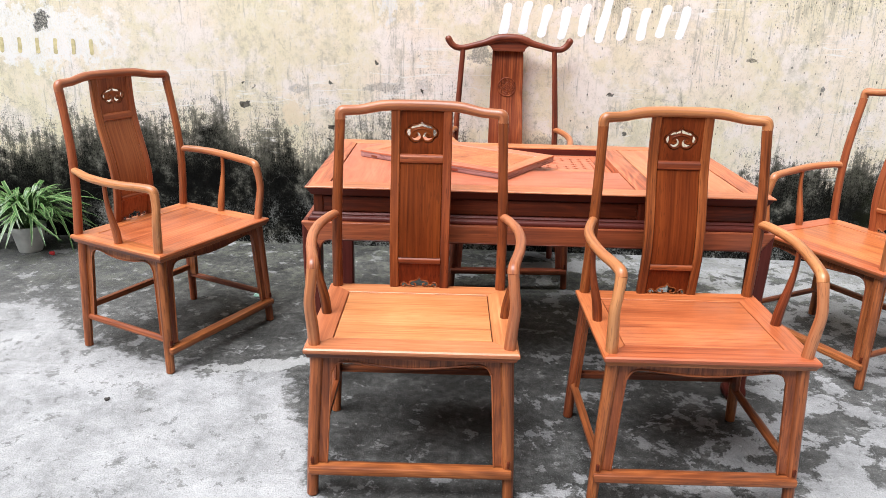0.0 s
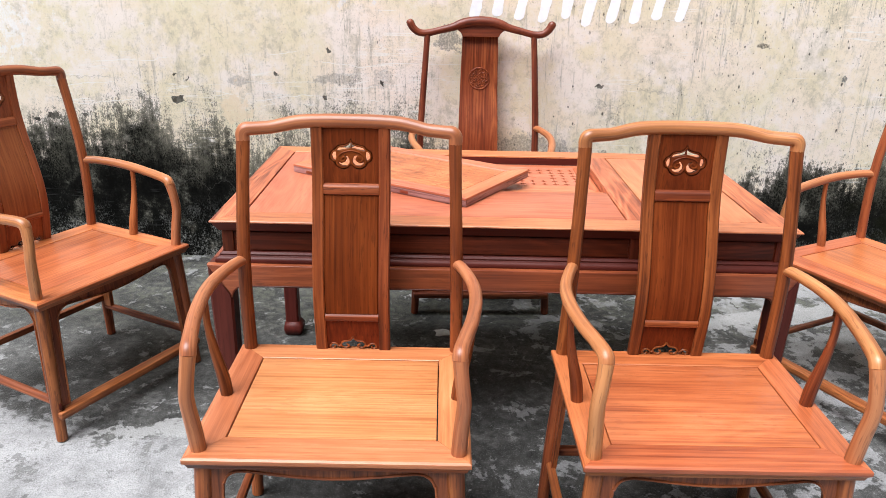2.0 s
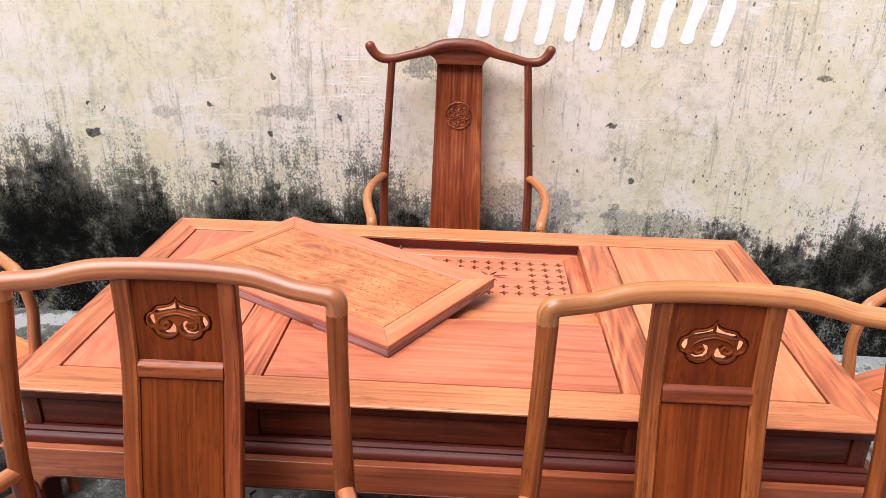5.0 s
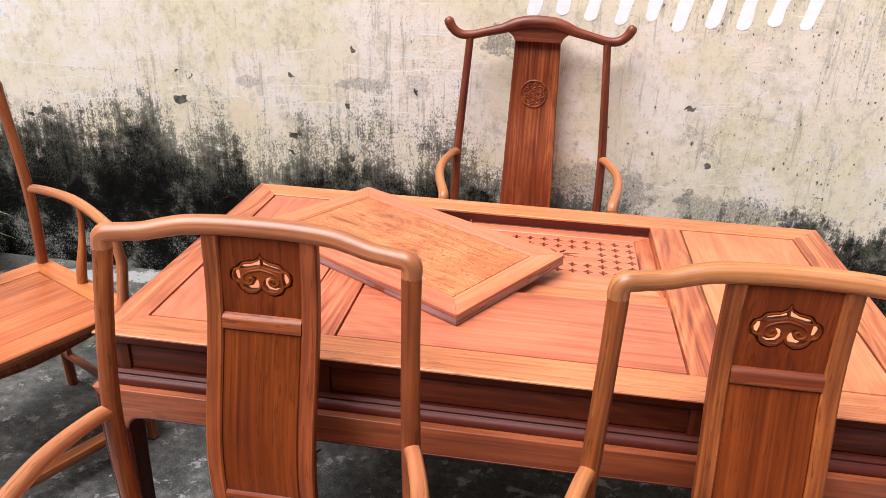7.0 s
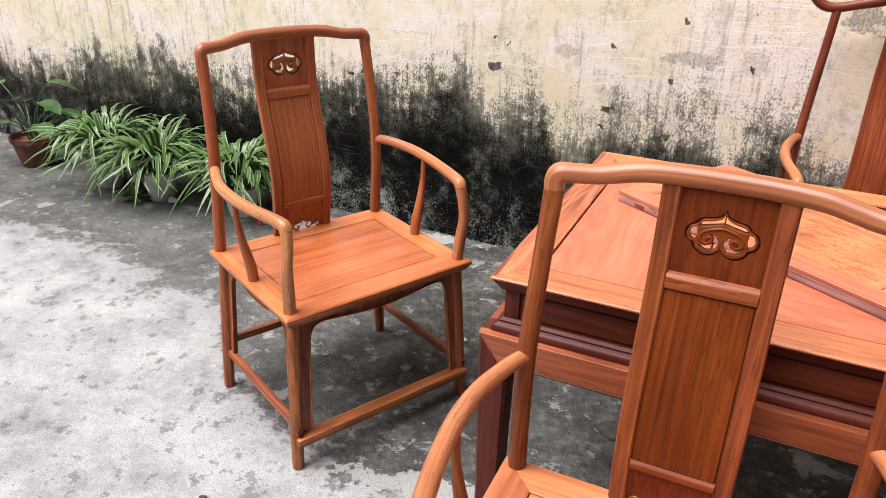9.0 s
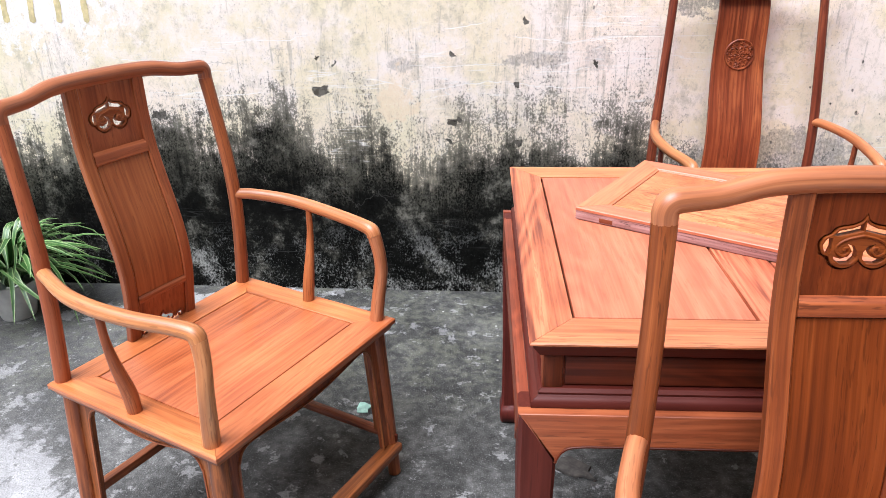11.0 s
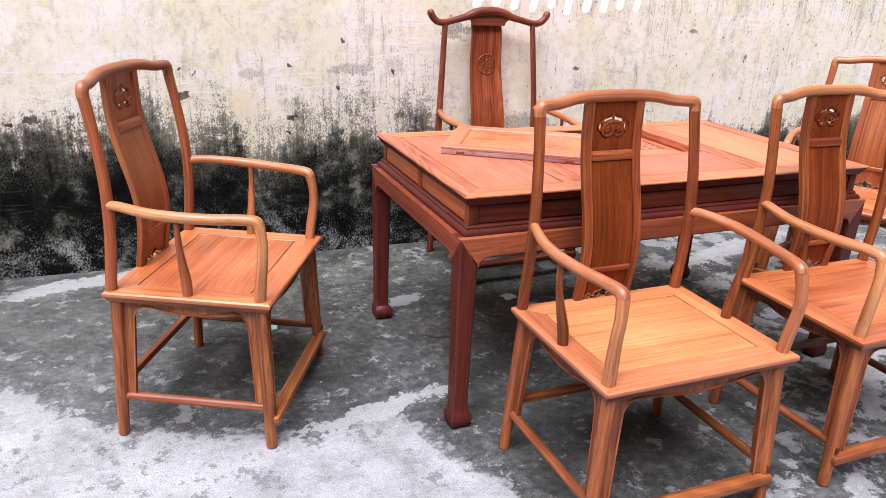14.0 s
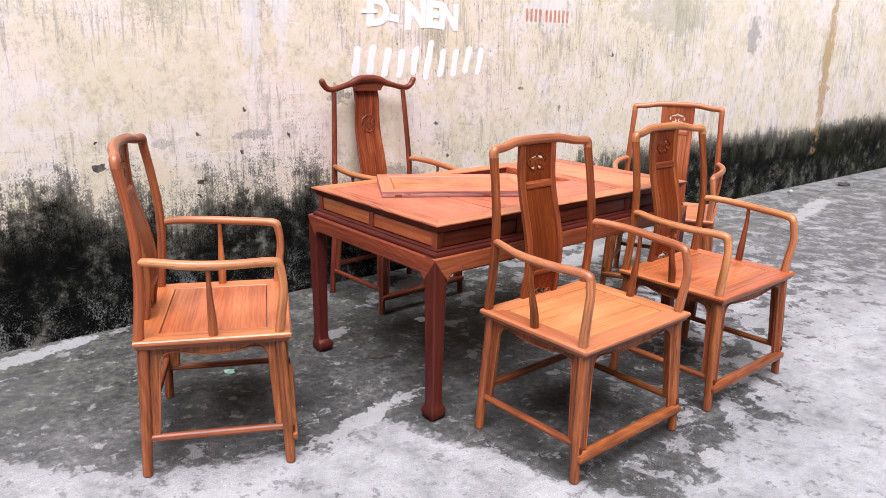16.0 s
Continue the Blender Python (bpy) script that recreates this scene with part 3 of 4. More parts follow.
def tube(points, steps=5, sides=12, squash=1.0, round_ends=True, dome=0.22):
    """A round bar through rows of x, y, z, radius."""
    rows = spline(points, steps) if steps > 1 else [np.array(q, float) for q in points]
    xyz = [Vector(r[:3]) for r in rows]
    rad = [float(r[3]) for r in rows]
    way = [(xyz[min(i + 1, len(xyz) - 1)] - xyz[max(i - 1, 0)]).normalized() for i in range(len(xyz))]
    side = way[0].orthogonal().normalized()
    rings = []

    def ring(c, d, s, r):
        u = d.cross(s).normalized()
        return [c + r * (math.cos(a) * s + squash * math.sin(a) * u) for a in (2 * math.pi * k / sides for k in range(sides))]

    for i, (c, d, r) in enumerate(zip(xyz, way, rad)):
        side = (side - side.dot(d) * d).normalized()
        if i == 0 and round_ends:
            rings.append(ring(c - d * r * dome, d, side, r * 0.45 if dome > 0.5 else r * 0.72))
            if dome > 0.5:
                rings.append(ring(c - d * r * dome * 0.6, d, side, r * 0.85))
        rings.append(ring(c, d, side, r))
        if i == len(xyz) - 1 and round_ends:
            if dome > 0.5:
                rings.append(ring(c + d * r * dome * 0.6, d, side, r * 0.85))
            rings.append(ring(c + d * r * dome, d, side, r * 0.45 if dome > 0.5 else r * 0.72))
    length, before = 0.0, []
    for k, r in enumerate(rings):
        c = sum((Vector(p) for p in r), Vector()) / sides
        length += (c - last).length if k else 0.0
        last = c
        w = (Vector(r[0]) - c).length
        before.append([(w * math.cos(2 * math.pi * q / sides), w * math.sin(2 * math.pi * q / sides), length) for q in range(sides)])
    return loft(rings, straight=before)


def plate(outlines, thick, ease=0.0):
    """A flat plate in the x-y plane with holes: the first outline is its edge, z from 0 (its face) to thick."""
    cu = bpy.data.curves.new("outline", "CURVE")
    cu.dimensions, cu.fill_mode, cu.extrude = "2D", "BOTH", thick / 2
    for pts in outlines:
        s = cu.splines.new("POLY")
        s.points.add(len(pts) - 1)
        for q, (a, b) in zip(s.points, pts):
            q.co = (a, b, 0, 1)
        s.use_cyclic_u = True
    ob = bpy.data.objects.new("outline", cu)
    me = bpy.data.meshes.new_from_object(ob)
    bm = bmesh.new()
    bm.from_mesh(me)
    bmesh.ops.remove_doubles(bm, verts=bm.verts, dist=1e-6)
    bpy.data.objects.remove(ob)
    bpy.data.curves.remove(cu)
    bpy.data.meshes.remove(me)
    for v in bm.verts:
        v.co.z += thick / 2
    if ease:
        rim = [e for e in bm.edges if all(v.co.z < 1e-5 for v in e.verts) and len(e.link_faces) == 2 and abs(e.link_faces[0].normal.dot(e.link_faces[1].normal)) < 0.5]
        bmesh.ops.bevel(bm, geom=rim, offset=ease, segments=3, profile=0.6, affect="EDGES")
    return bm


def remap(bm, f):
    for v in bm.verts:
        v.co = f(v.co)
    return bm


def join(*parts):
    """Several bmeshes as one."""
    out = bmesh.new()
    for bm in parts:
        me = bpy.data.meshes.new("joint")
        bm.to_mesh(me)
        bm.free()
        out.from_mesh(me)
        bpy.data.meshes.remove(me)
    return out


def mitred(x0, x1, y0, y1, wl_, wr_, wf_, wb_, section):
    """Four mitred members round a rectangle: name of axis and bmesh. section(w): points (inward, z) for a member w wide."""
    out = []
    gap = 0.0004
    for side in "fblr":
        if side in "fb":
            w = wf_ if side == "f" else wb_
            pts = section(w)
            a = [(x0 + s * wl_ / w + gap, y0 + s if side == "f" else y1 - s, z) for s, z in pts]
            b = [(x1 - s * wr_ / w - gap, y0 + s if side == "f" else y1 - s, z) for s, z in pts]
            out.append(("x", loft([a, b])))
        else:
            w = wl_ if side == "l" else wr_
            pts = section(w)
            a = [(x0 + s if side == "l" else x1 - s, y0 + s * wf_ / w + gap, z) for s, z in pts]
            b = [(x0 + s if side == "l" else x1 - s, y1 - s * wb_ / w - gap, z) for s, z in pts]
            out.append(("y", loft([a, b])))
    return out


def thing(name, label, category, group="", m=None):
    ob = new(name)
    ob.empty_display_size = 0.05
    if m is not None:
        ob.matrix_basis = m
    return tagged(ob, label, category, group)


# ---- ground and wall ----
gm = bmesh.new()
bmesh.ops.create_grid(gm, x_segments=2, y_segments=2, size=150.0)
ASKEW = pose(0, 3.523, 0, rz=-1.2) @ pose(0, -3.523, 0)  # the yard lies askew to the table
ground = part("ground", gm, CONCRETE)
ground.matrix_basis = ASKEW
tagged(ground, "grey stained concrete yard, damp and dark in patches", "ground", kind="structure")

WALL_Y = 5.207
wall = part("wall_north", box(-14.0, 22.0, WALL_Y, WALL_Y + 0.2, -0.05, 3.2, 0.004), PLASTER)
wall.matrix_basis = ASKEW
tagged(wall, "old cream plastered wall with black mould at its foot", "wall", kind="structure")


# Unseen wall, added to block low sky light on front-facing wood.
opposite = part("unseen_wall_south", box(-14.0, 22.0, -2.4, -2.2, -0.05, 4.5, 0.004), plain("grey_render", (0.30, 0.29, 0.27), 0.9, 0.25, 2.0, 0.3))
opposite.matrix_basis = ASKEW
tagged(opposite, "unseen plain grey wall added to cut low sky light", "wall", kind="structure")


def brush_bar(x, z, w, h, lean, seed):
    """A ragged stroke of paint on the wall."""
    rng = random.Random(seed)
    left, right = [], []
    n = 31
    for i in range(n):
        k = i / (n - 1)
        end = min(k, 1 - k) * h / (0.5 * w)
        half = w / 2 * (math.sqrt(1 - (1 - min(end, 1.0)) ** 2) * 0.85 + 0.15 + 0.08 * math.sin(7 * k + seed)) + rng.uniform(-0.0008, 0.0008)
        c = lean * (k - 0.5) * h + 0.05 * w * math.sin(5 * k + 2 * seed)
        left.append((c - half, (k - 0.5) * h))
        right.append((c + half + rng.uniform(-0.0008, 0.0008), (k - 0.5) * h))
    bm = plate([left + right[::-1]], 0.0006)
    return remap(bm, lambda v: Vector((x + v.x, WALL_Y - 0.0005 - v.z, z + v.y)))


for i in range(10):
    part("paint_mark", brush_bar(0.73 + 0.104 * i, 1.297 + 0.012 * math.sin(i * 1.7), 0.046, 0.17 if i != 5 else 0.24, 0.18, i), WHITEWASH, wall)
for i in range(6):
    part("yellow_mark", brush_bar(-2.03 + 0.1 * i, 1.095, 0.022, 0.085, 0.05, 30 + i), YELLOWED, wall)
for i in range(10):
    part("red_mark", brush_bar(2.08 + 0.042 * i + (0.02 if i > 3 else 0), 1.60, 0.022, 0.085, 0.0, 50 + i), FADED, wall)


def wall_word(text, x, z, size):
    cu = bpy.data.curves.new("word", "FONT")
    cu.body, cu.size, cu.extrude, cu.offset = text, size, 0.0008, 0.012
    ob = bpy.data.objects.new("word", cu)
    me = bpy.data.meshes.new_from_object(ob)
    bm = bmesh.new()
    bm.from_mesh(me)
    bpy.data.objects.remove(ob)
    bpy.data.curves.remove(cu)
    bpy.data.meshes.remove(me)
    remap(bm, lambda v: Vector((x + v.x + 0.05 * v.y + 0.006 * math.sin(31 * v.y), WALL_Y - 0.0012 - v.z, z + v.y + 0.008 * math.sin(17 * v.x))))
    return part("painted_word", bm, WHITEWASH, wall, "white brushed letters on the wall")


wall_word("D- NEN", 0.80, 1.50, 0.20)
part("painted_word", remap(plate([[(0.765, 1.562), (0.875, 1.566), (0.875, 1.586), (0.765, 1.582)]], 0.001), lambda v: Vector((v.x, WALL_Y - 0.0024 - v.z, v.y))), WHITEWASH, wall)


# ---- chairs ----
SEAT = 0.482
_z = [0.482, 0.58, 0.66, 0.76, 0.86, 0.93, 1.00, 1.08]
_fit = np.polyfit(_z, [0.229, 0.214, 0.212, 0.229, 0.258, 0.270, 0.276, 0.277], 5)


def sy(z):
    """How far back the curved splat lies at a height."""
    return float(np.polyval(_fit, z))


def slat(x0, x1, z0, z1, front, back, chamfer=0.003, n=14, wider=0.0):
    """An upright board that follows the splat's curve."""
    rings = []
    for k in range(n + 1):
        z = z0 + (z1 - z0) * k / n
        y = sy(z)
        g = wider * (1 - k / n)
        a, b, f, r, c = x0 - g, x1 + g, y + front, y + back, chamfer
        rings.append([(a, f + c, z), (a + c, f, z), (b - c, f, z), (b, f + c, z), (b, r - c, z), (b - c, r, z), (a + c, r, z), (a, r - c, z)])
    return loft(rings, straight=[[(x, y - sy(z), z) for x, y, z in r] for r in rings])


def ledge(z0, z1):
    """A cross rail of the splat, with a weathered upper edge."""
    rings = []
    for x in (-0.0684, 0.0684):
        prof = [(z0, 0.008), (z0, -0.006), (z0 + 0.003, -0.0105), (z1 - 0.009, -0.0120), (z1 - 0.006, -0.0105), (z1, -0.0025), (z1, 0.008)]
        rings.append([(x, sy(z) + y, z) for z, y in prof])
    return loft(rings)


def curl(points, radius, z0, y_off, taper=True, sides=6):
    """A carved ridge on the splat, from points (x, up)."""
    rows = []
    for i, (a, b) in enumerate(points):
        k = i / (len(points) - 1)
        r = radius * ((0.55 + 0.45 * math.sin(math.pi * min(1, k * 0.9 + 0.1))) if taper else 1.0)
        rows.append((a, sy(z0 + b) + y_off, z0 + b, r))
    return tube(rows, 4, sides, 1.0, False)


def both(points):
    return [points, [(-a, b) for a, b in points]]


U = 0.001
CLOUD_EDGE = [(0, 40), (4, 32), (14, 26.5), (31, 23), (38, 14.5), (46, 10.5), (50.5, 0), (47, -12), (39, -15.5), (34, -25), (22, -31), (10, -29), (1, -21), (0, -12)]
CLOUD_CURL = [(0, 13.5), (13, 10.5), (24, 6), (30.5, -1), (29, -10), (21, -14), (14.5, -9.5), (15.5, -4), (20, -3.5), (21.5, -7)]
CLOUD_TOP_HOLE = [(0.8, 33.5), (4, 28), (14, 23), (30, 19.5), (36, 13), (30.5, 11.5), (14, 15.5), (1.0, 19)]
CLOUD_SIDE_HOLE = [(37, 10.5), (43.5, 8.5), (47.5, 0), (44.5, -9.5), (38.5, -13), (36, -4)]
CLOUD_COMMA = [(17, 1.5), (9, -1), (4, -9), (4, -18), (10, -25), (22, -26), (31, -20), (32, -16), (23, -18.5), (14, -15), (10.5, -8), (14, -2)]


def cloud_outline(grow=1.0):
    half = [tuple(q) for q in spline(CLOUD_EDGE, 3)]
    return [(a * U * grow, (b - 4) * U * grow + 4 * U) for a, b in half + [(-a, b) for a, b in half[-2:0:-1]]]


def carved_panel(z0, z1, mid):
    """The splat's upper panel, cut out round the cloud scroll."""
    zc = mid
    edge = [(-0.0685, z0 - zc), (0.0685, z0 - zc), (0.0685, z1 - zc), (-0.0685, z1 - zc)]
    bm = plate([edge, cloud_outline(1.075)], 0.008, 0.0008)
    return remap(bm, lambda v: Vector((v.x, sy(zc + v.y) - 0.003 + v.z, zc + v.y)))


def cloud_relief(mid):
    """A pierced cloud scroll, set in a groove on a thin backing."""
    holes = [[(a * U, b * U) for a, b in pts] for shape in (CLOUD_TOP_HOLE, CLOUD_SIDE_HOLE, CLOUD_COMMA) for pts in both(shape)]
    raised = plate([cloud_outline(), *holes], 0.0075, 0.0013)
    backing = plate([cloud_outline(1.13), *holes], 0.003)
    made = [remap(raised, lambda v: Vector((v.x, sy(mid + v.y) - 0.0048 + v.z, mid + v.y))), remap(backing, lambda v: Vector((v.x, sy(mid + v.y) + 0.0028 + v.z, mid + v.y)))]
    for pts in both(CLOUD_CURL):
        made.append(curl([(a * U, b * U) for a, b in pts], 0.0019, mid, -0.0050, False))
    return join(*made)


def skirt(w_top, w_low, z_low, strip, depth):
    """A shaped apron with strips that run down beside the legs; x and height in the plate's plane, back along z."""
    top = SEAT - 0.030
    low = w_low - strip
    up = w_top - strip
    curve = [(low, z_low), (up + 0.004, top - 0.075), (up, top - 0.050), (up - 0.010, top - 0.030), (up - 0.030, top - 0.0205), (up - 0.06, top - 0.0215), (up * 0.45, top - 0.029), (up * 0.22, top - 0.034), (0.0, top - 0.036)]
    curve = [tuple(q) for q in spline(curve, 3)]
    inner = curve + [(-a, b) for a, b in curve[-2::-1]]
    outline = [(w_low, z_low), (w_top, top), (-w_top, top), (-w_low, z_low)] + [(a, b) for a, b in inner[::-1]]
    return plate([outline], depth), inner


def armchair(name, yoke=False, seat=LIT_GOLD, panel=BACK, post=SHADED_AMBER):
    """An armchair with a curved splat; its front looks along -y."""
    # Seats lit, posts and legs shaded: light put into the wood tones.
    W = {"rail": YOKE, "post": YOKE, "arm": HONEY, "seat": LIT_GOLD, "leg": YOKE, "stile": YOKE, "panel": YOKEPANEL} if yoke else \
        {"rail": HONEY, "post": post, "arm": HONEY, "seat": seat, "leg": SHADED_TAWNY, "stile": post, "panel": panel}
    ob = thing(name, "", "chair")
    # seat
    def section(w):
        return [(0.0015, SEAT - 0.015), (0.0, SEAT - 0.013), (0.0, SEAT - 0.004), (0.004, SEAT), (w - 0.0015, SEAT), (w, SEAT - 0.0015), (w, SEAT - 0.015)]

    def under(w):
        return [(0.014, SEAT - 0.032), (0.010, SEAT - 0.030), (0.007, SEAT - 0.022), (0.003, SEAT - 0.0155), (w - 0.02, SEAT - 0.0155), (w - 0.02, SEAT - 0.032)]
    for axis, bm in mitred(-0.2975, 0.2975, -0.2525, 0.2425, 0.071, 0.071, 0.0785, 0.0725, section):
        part("seat_rail", bm, W["seat"][axis], ob)
    for axis, bm in mitred(-0.2975, 0.2975, -0.2525, 0.2425, 0.071, 0.071, 0.0785, 0.0725, under):
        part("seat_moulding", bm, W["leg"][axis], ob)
    part("seat_panel", box(-0.2238, 0.2238, -0.1713, 0.1673, SEAT - 0.014, SEAT - 0.0012, 0.0016), W["seat"]["x"], ob)
    # legs
    for sx in (-1, 1):
        for f, y_top, y_low in ((1, -0.216, -0.235), (0, 0.215, 0.233)):
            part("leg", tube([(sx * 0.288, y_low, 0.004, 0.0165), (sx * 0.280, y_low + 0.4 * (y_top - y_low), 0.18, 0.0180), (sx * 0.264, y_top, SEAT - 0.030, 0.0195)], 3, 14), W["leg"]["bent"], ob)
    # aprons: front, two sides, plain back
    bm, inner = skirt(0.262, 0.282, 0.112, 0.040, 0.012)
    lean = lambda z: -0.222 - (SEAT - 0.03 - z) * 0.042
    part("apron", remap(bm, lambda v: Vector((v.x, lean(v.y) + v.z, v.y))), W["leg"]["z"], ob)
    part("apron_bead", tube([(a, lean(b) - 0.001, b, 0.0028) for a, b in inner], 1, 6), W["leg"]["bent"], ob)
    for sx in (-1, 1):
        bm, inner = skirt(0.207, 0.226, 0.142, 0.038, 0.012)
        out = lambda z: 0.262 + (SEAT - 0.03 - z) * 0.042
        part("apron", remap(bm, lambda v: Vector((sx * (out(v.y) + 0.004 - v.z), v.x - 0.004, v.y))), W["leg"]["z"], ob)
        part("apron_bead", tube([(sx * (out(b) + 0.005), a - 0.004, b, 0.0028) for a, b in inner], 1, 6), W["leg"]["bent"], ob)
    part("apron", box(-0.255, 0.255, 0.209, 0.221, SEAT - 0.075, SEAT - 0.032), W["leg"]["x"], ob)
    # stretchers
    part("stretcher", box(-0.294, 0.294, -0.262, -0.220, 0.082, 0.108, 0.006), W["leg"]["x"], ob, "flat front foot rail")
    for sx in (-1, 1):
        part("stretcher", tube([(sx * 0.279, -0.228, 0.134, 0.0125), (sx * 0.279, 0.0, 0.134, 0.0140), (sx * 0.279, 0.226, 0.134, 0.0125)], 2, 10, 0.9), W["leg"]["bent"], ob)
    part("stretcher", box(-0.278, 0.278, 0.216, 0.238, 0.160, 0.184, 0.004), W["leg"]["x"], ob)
    # back
    if yoke:
        for sx in (-1, 1):
            part("back_post", tube([(sx * 0.272, 0.226, SEAT, 0.0165), (sx * 0.270, 0.217, 0.62, 0.0160), (sx * 0.266, 0.220, 0.75, 0.0155), (sx * 0.254, 0.234, 0.94, 0.0145), (sx * 0.240, 0.252, 1.152, 0.0135)], 5, 12), W["post"]["bent"], ob)
        rows = []
        for x, y, z, r in ((0.0, 0.266, 1.206, 0.023), (0.05, 0.265, 1.203, 0.0225), (0.090, 0.262, 1.194, 0.0205), (0.127, 0.260, 1.180, 0.0175), (0.185, 0.256, 1.166, 0.0155), (0.238, 0.252, 1.154, 0.0155), (0.277, 0.250, 1.156, 0.0160), (0.303, 0.249, 1.174, 0.0168), (0.3175, 0.249, 1.197, 0.0178)):
            rows.append((x, y, z, r))
        rows = [(-a, b, c, d) for a, b, c, d in rows[:0:-1]] + rows
        part("yoke_rail", tube(rows, 5, 14, 1.0, True, 0.85), W["rail"]["bent"], ob, "dark yoke-shaped rail with upturned ends")
        arch = [tuple(q) for q in spline([(0.0, 1.212), (0.06, 1.208), (0.100, 1.194), (0.138, 1.180), (0.116, 1.1725), (0.098, 1.163), (0.087, 1.152), (0.0825, 1.140)], 4)]
        bm = plate([arch + [(-a, b) for a, b in arch[::-1]][:-1]], 0.026, 0.004)
        part("yoke_shoulder", remap(bm, lambda v: Vector((v.x, 0.2530 + v.z + 0.12 * (v.y - 1.18), v.y))), W["rail"]["x"], ob, "dark shoulder that runs down into the splat")
        part("splat", slat(-0.080, 0.080, SEAT - 0.001, 1.185, -0.008, 0.008, 0.003, 20, 0.017), W["panel"]["bent"], ob)
        made = []
        zc = 0.955
        circle = [(0.047 * math.cos(a), 0.047 * math.sin(a)) for a in (2 * math.pi * k / 28 for k in range(29))]
        made.append(curl(circle, 0.0036, zc, -0.0085, False))
        rng = random.Random(5)
        for count, r0, size in ((16, 0.0385, 0.0062), (11, 0.0280, 0.0065), (7, 0.0165, 0.0065)):
            for k in range(count):
                a0 = 2 * math.pi * (k + 0.5 * (count % 2)) / count
                c = (r0 * math.cos(a0), r0 * math.sin(a0))
                turn = 1 if k % 2 else -1
                pts = [(c[0] + size * (1.05 - 0.75 * q) * math.cos(a0 + turn * 5.0 * q), c[1] + size * (1.05 - 0.75 * q) * math.sin(a0 + turn * 5.0 * q)) for q in (0.0, 0.25, 0.5, 0.75, 1.0)]
                made.append(curl(pts, 0.0027, zc, -0.0086))
        for k in range(5):
            a0 = 2 * math.pi * k / 5 + 0.3
            made.append(curl([(0.002 * math.cos(a0), 0.002 * math.sin(a0)), (0.007 * math.cos(a0 + 0.4), 0.007 * math.sin(a0 + 0.4)), (0.011 * math.cos(a0), 0.011 * math.sin(a0))], 0.0024, zc, -0.0085))
        part("medallion", join(*made), W["panel"]["z"], ob, "round carved medallion")
    else:
        for sx in (-1, 1):
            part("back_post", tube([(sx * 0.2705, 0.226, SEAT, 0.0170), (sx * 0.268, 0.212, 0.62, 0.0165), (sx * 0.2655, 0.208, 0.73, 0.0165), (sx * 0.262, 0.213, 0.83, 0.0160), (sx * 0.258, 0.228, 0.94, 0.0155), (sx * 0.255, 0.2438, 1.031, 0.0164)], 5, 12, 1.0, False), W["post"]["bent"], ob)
        half = [(0.255, 0.2440, 1.031, 0.0165), (0.255, 0.2450, 1.047, 0.0170), (0.248, 0.2465, 1.057, 0.0172), (0.228, 0.250, 1.059, 0.0160), (0.190, 0.258, 1.061, 0.0158), (0.157, 0.266, 1.067, 0.0165), (0.119, 0.273, 1.073, 0.0170), (0.057, 0.279, 1.075, 0.0172)]
        rows = half + [(0.0, 0.281, 1.075, 0.0172)] + [(-a, b, c, d) for a, b, c, d in half[::-1]]
        part("top_rail", tube(rows, 4, 14, 1.0, False), W["rail"]["bent"], ob)
        for sx in (-1, 1):
            a, b = sorted((sx * 0.0680, sx * 0.0970))
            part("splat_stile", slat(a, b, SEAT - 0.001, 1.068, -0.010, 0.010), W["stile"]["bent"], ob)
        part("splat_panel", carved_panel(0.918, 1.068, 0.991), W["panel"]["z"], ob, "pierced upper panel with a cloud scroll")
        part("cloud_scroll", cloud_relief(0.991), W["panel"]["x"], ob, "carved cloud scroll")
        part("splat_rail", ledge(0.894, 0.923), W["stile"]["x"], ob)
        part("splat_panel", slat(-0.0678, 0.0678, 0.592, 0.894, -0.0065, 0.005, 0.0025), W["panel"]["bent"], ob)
        part("splat_rail", ledge(0.570, 0.593), W["stile"]["x"], ob)
        lower = [(-0.0685, 0.088), (-0.0685, 0.0), (-0.062, 0.0), (-0.060, 0.009), (-0.052, 0.015), (-0.043, 0.013), (-0.038, 0.007), (-0.033, 0.012), (-0.026, 0.021), (-0.015, 0.022), (-0.006, 0.026)]
        bm = plate([lower + [(0.0, 0.036)] + [(-a, b) for a, b in lower[::-1]]], 0.008)
        part("splat_panel", remap(bm, lambda v: Vector((v.x, sy(SEAT + v.y) - 0.003 + v.z, SEAT + v.y))), W["panel"]["z"], ob, "low panel with a scalloped foot")
        made = []
        for pts in both([(0, 37), (6, 27), (16, 23), (26, 21), (32, 12), (26, 3), (16, 3), (12, 10), (18, 13)]) + both([(32, 10), (38, 7), (45, 14), (54, 15), (60, 8), (57, 1), (49, 2), (48, 8)]):
            made.append(curl([(a * 0.001, b * 0.001) for a, b in pts], 0.0024, SEAT + 0.001, -0.0035, False))
        part("bottom_scroll", join(*made), W["stile"]["x"], ob, "small carved scroll")
    # arms
    for sx in (-1, 1):
        px, py = (0.266, 0.219) if yoke else (0.2655, 0.208)
        part("arm", tube([(sx * px, py, 0.737, 0.0140), (sx * (px + 0.016), py - 0.045, 0.739, 0.0140), (sx * 0.303, 0.082, 0.734, 0.0150), (sx * 0.306, 0.000, 0.729, 0.0155), (sx * 0.295, -0.090, 0.725, 0.0155), (sx * 0.279, -0.165, 0.724, 0.0155), (sx * 0.269, -0.213, 0.719, 0.0165), (sx * 0.268, -0.223, 0.705, 0.0165)], 4, 12, 1.0), W["arm"]["bent"], ob)
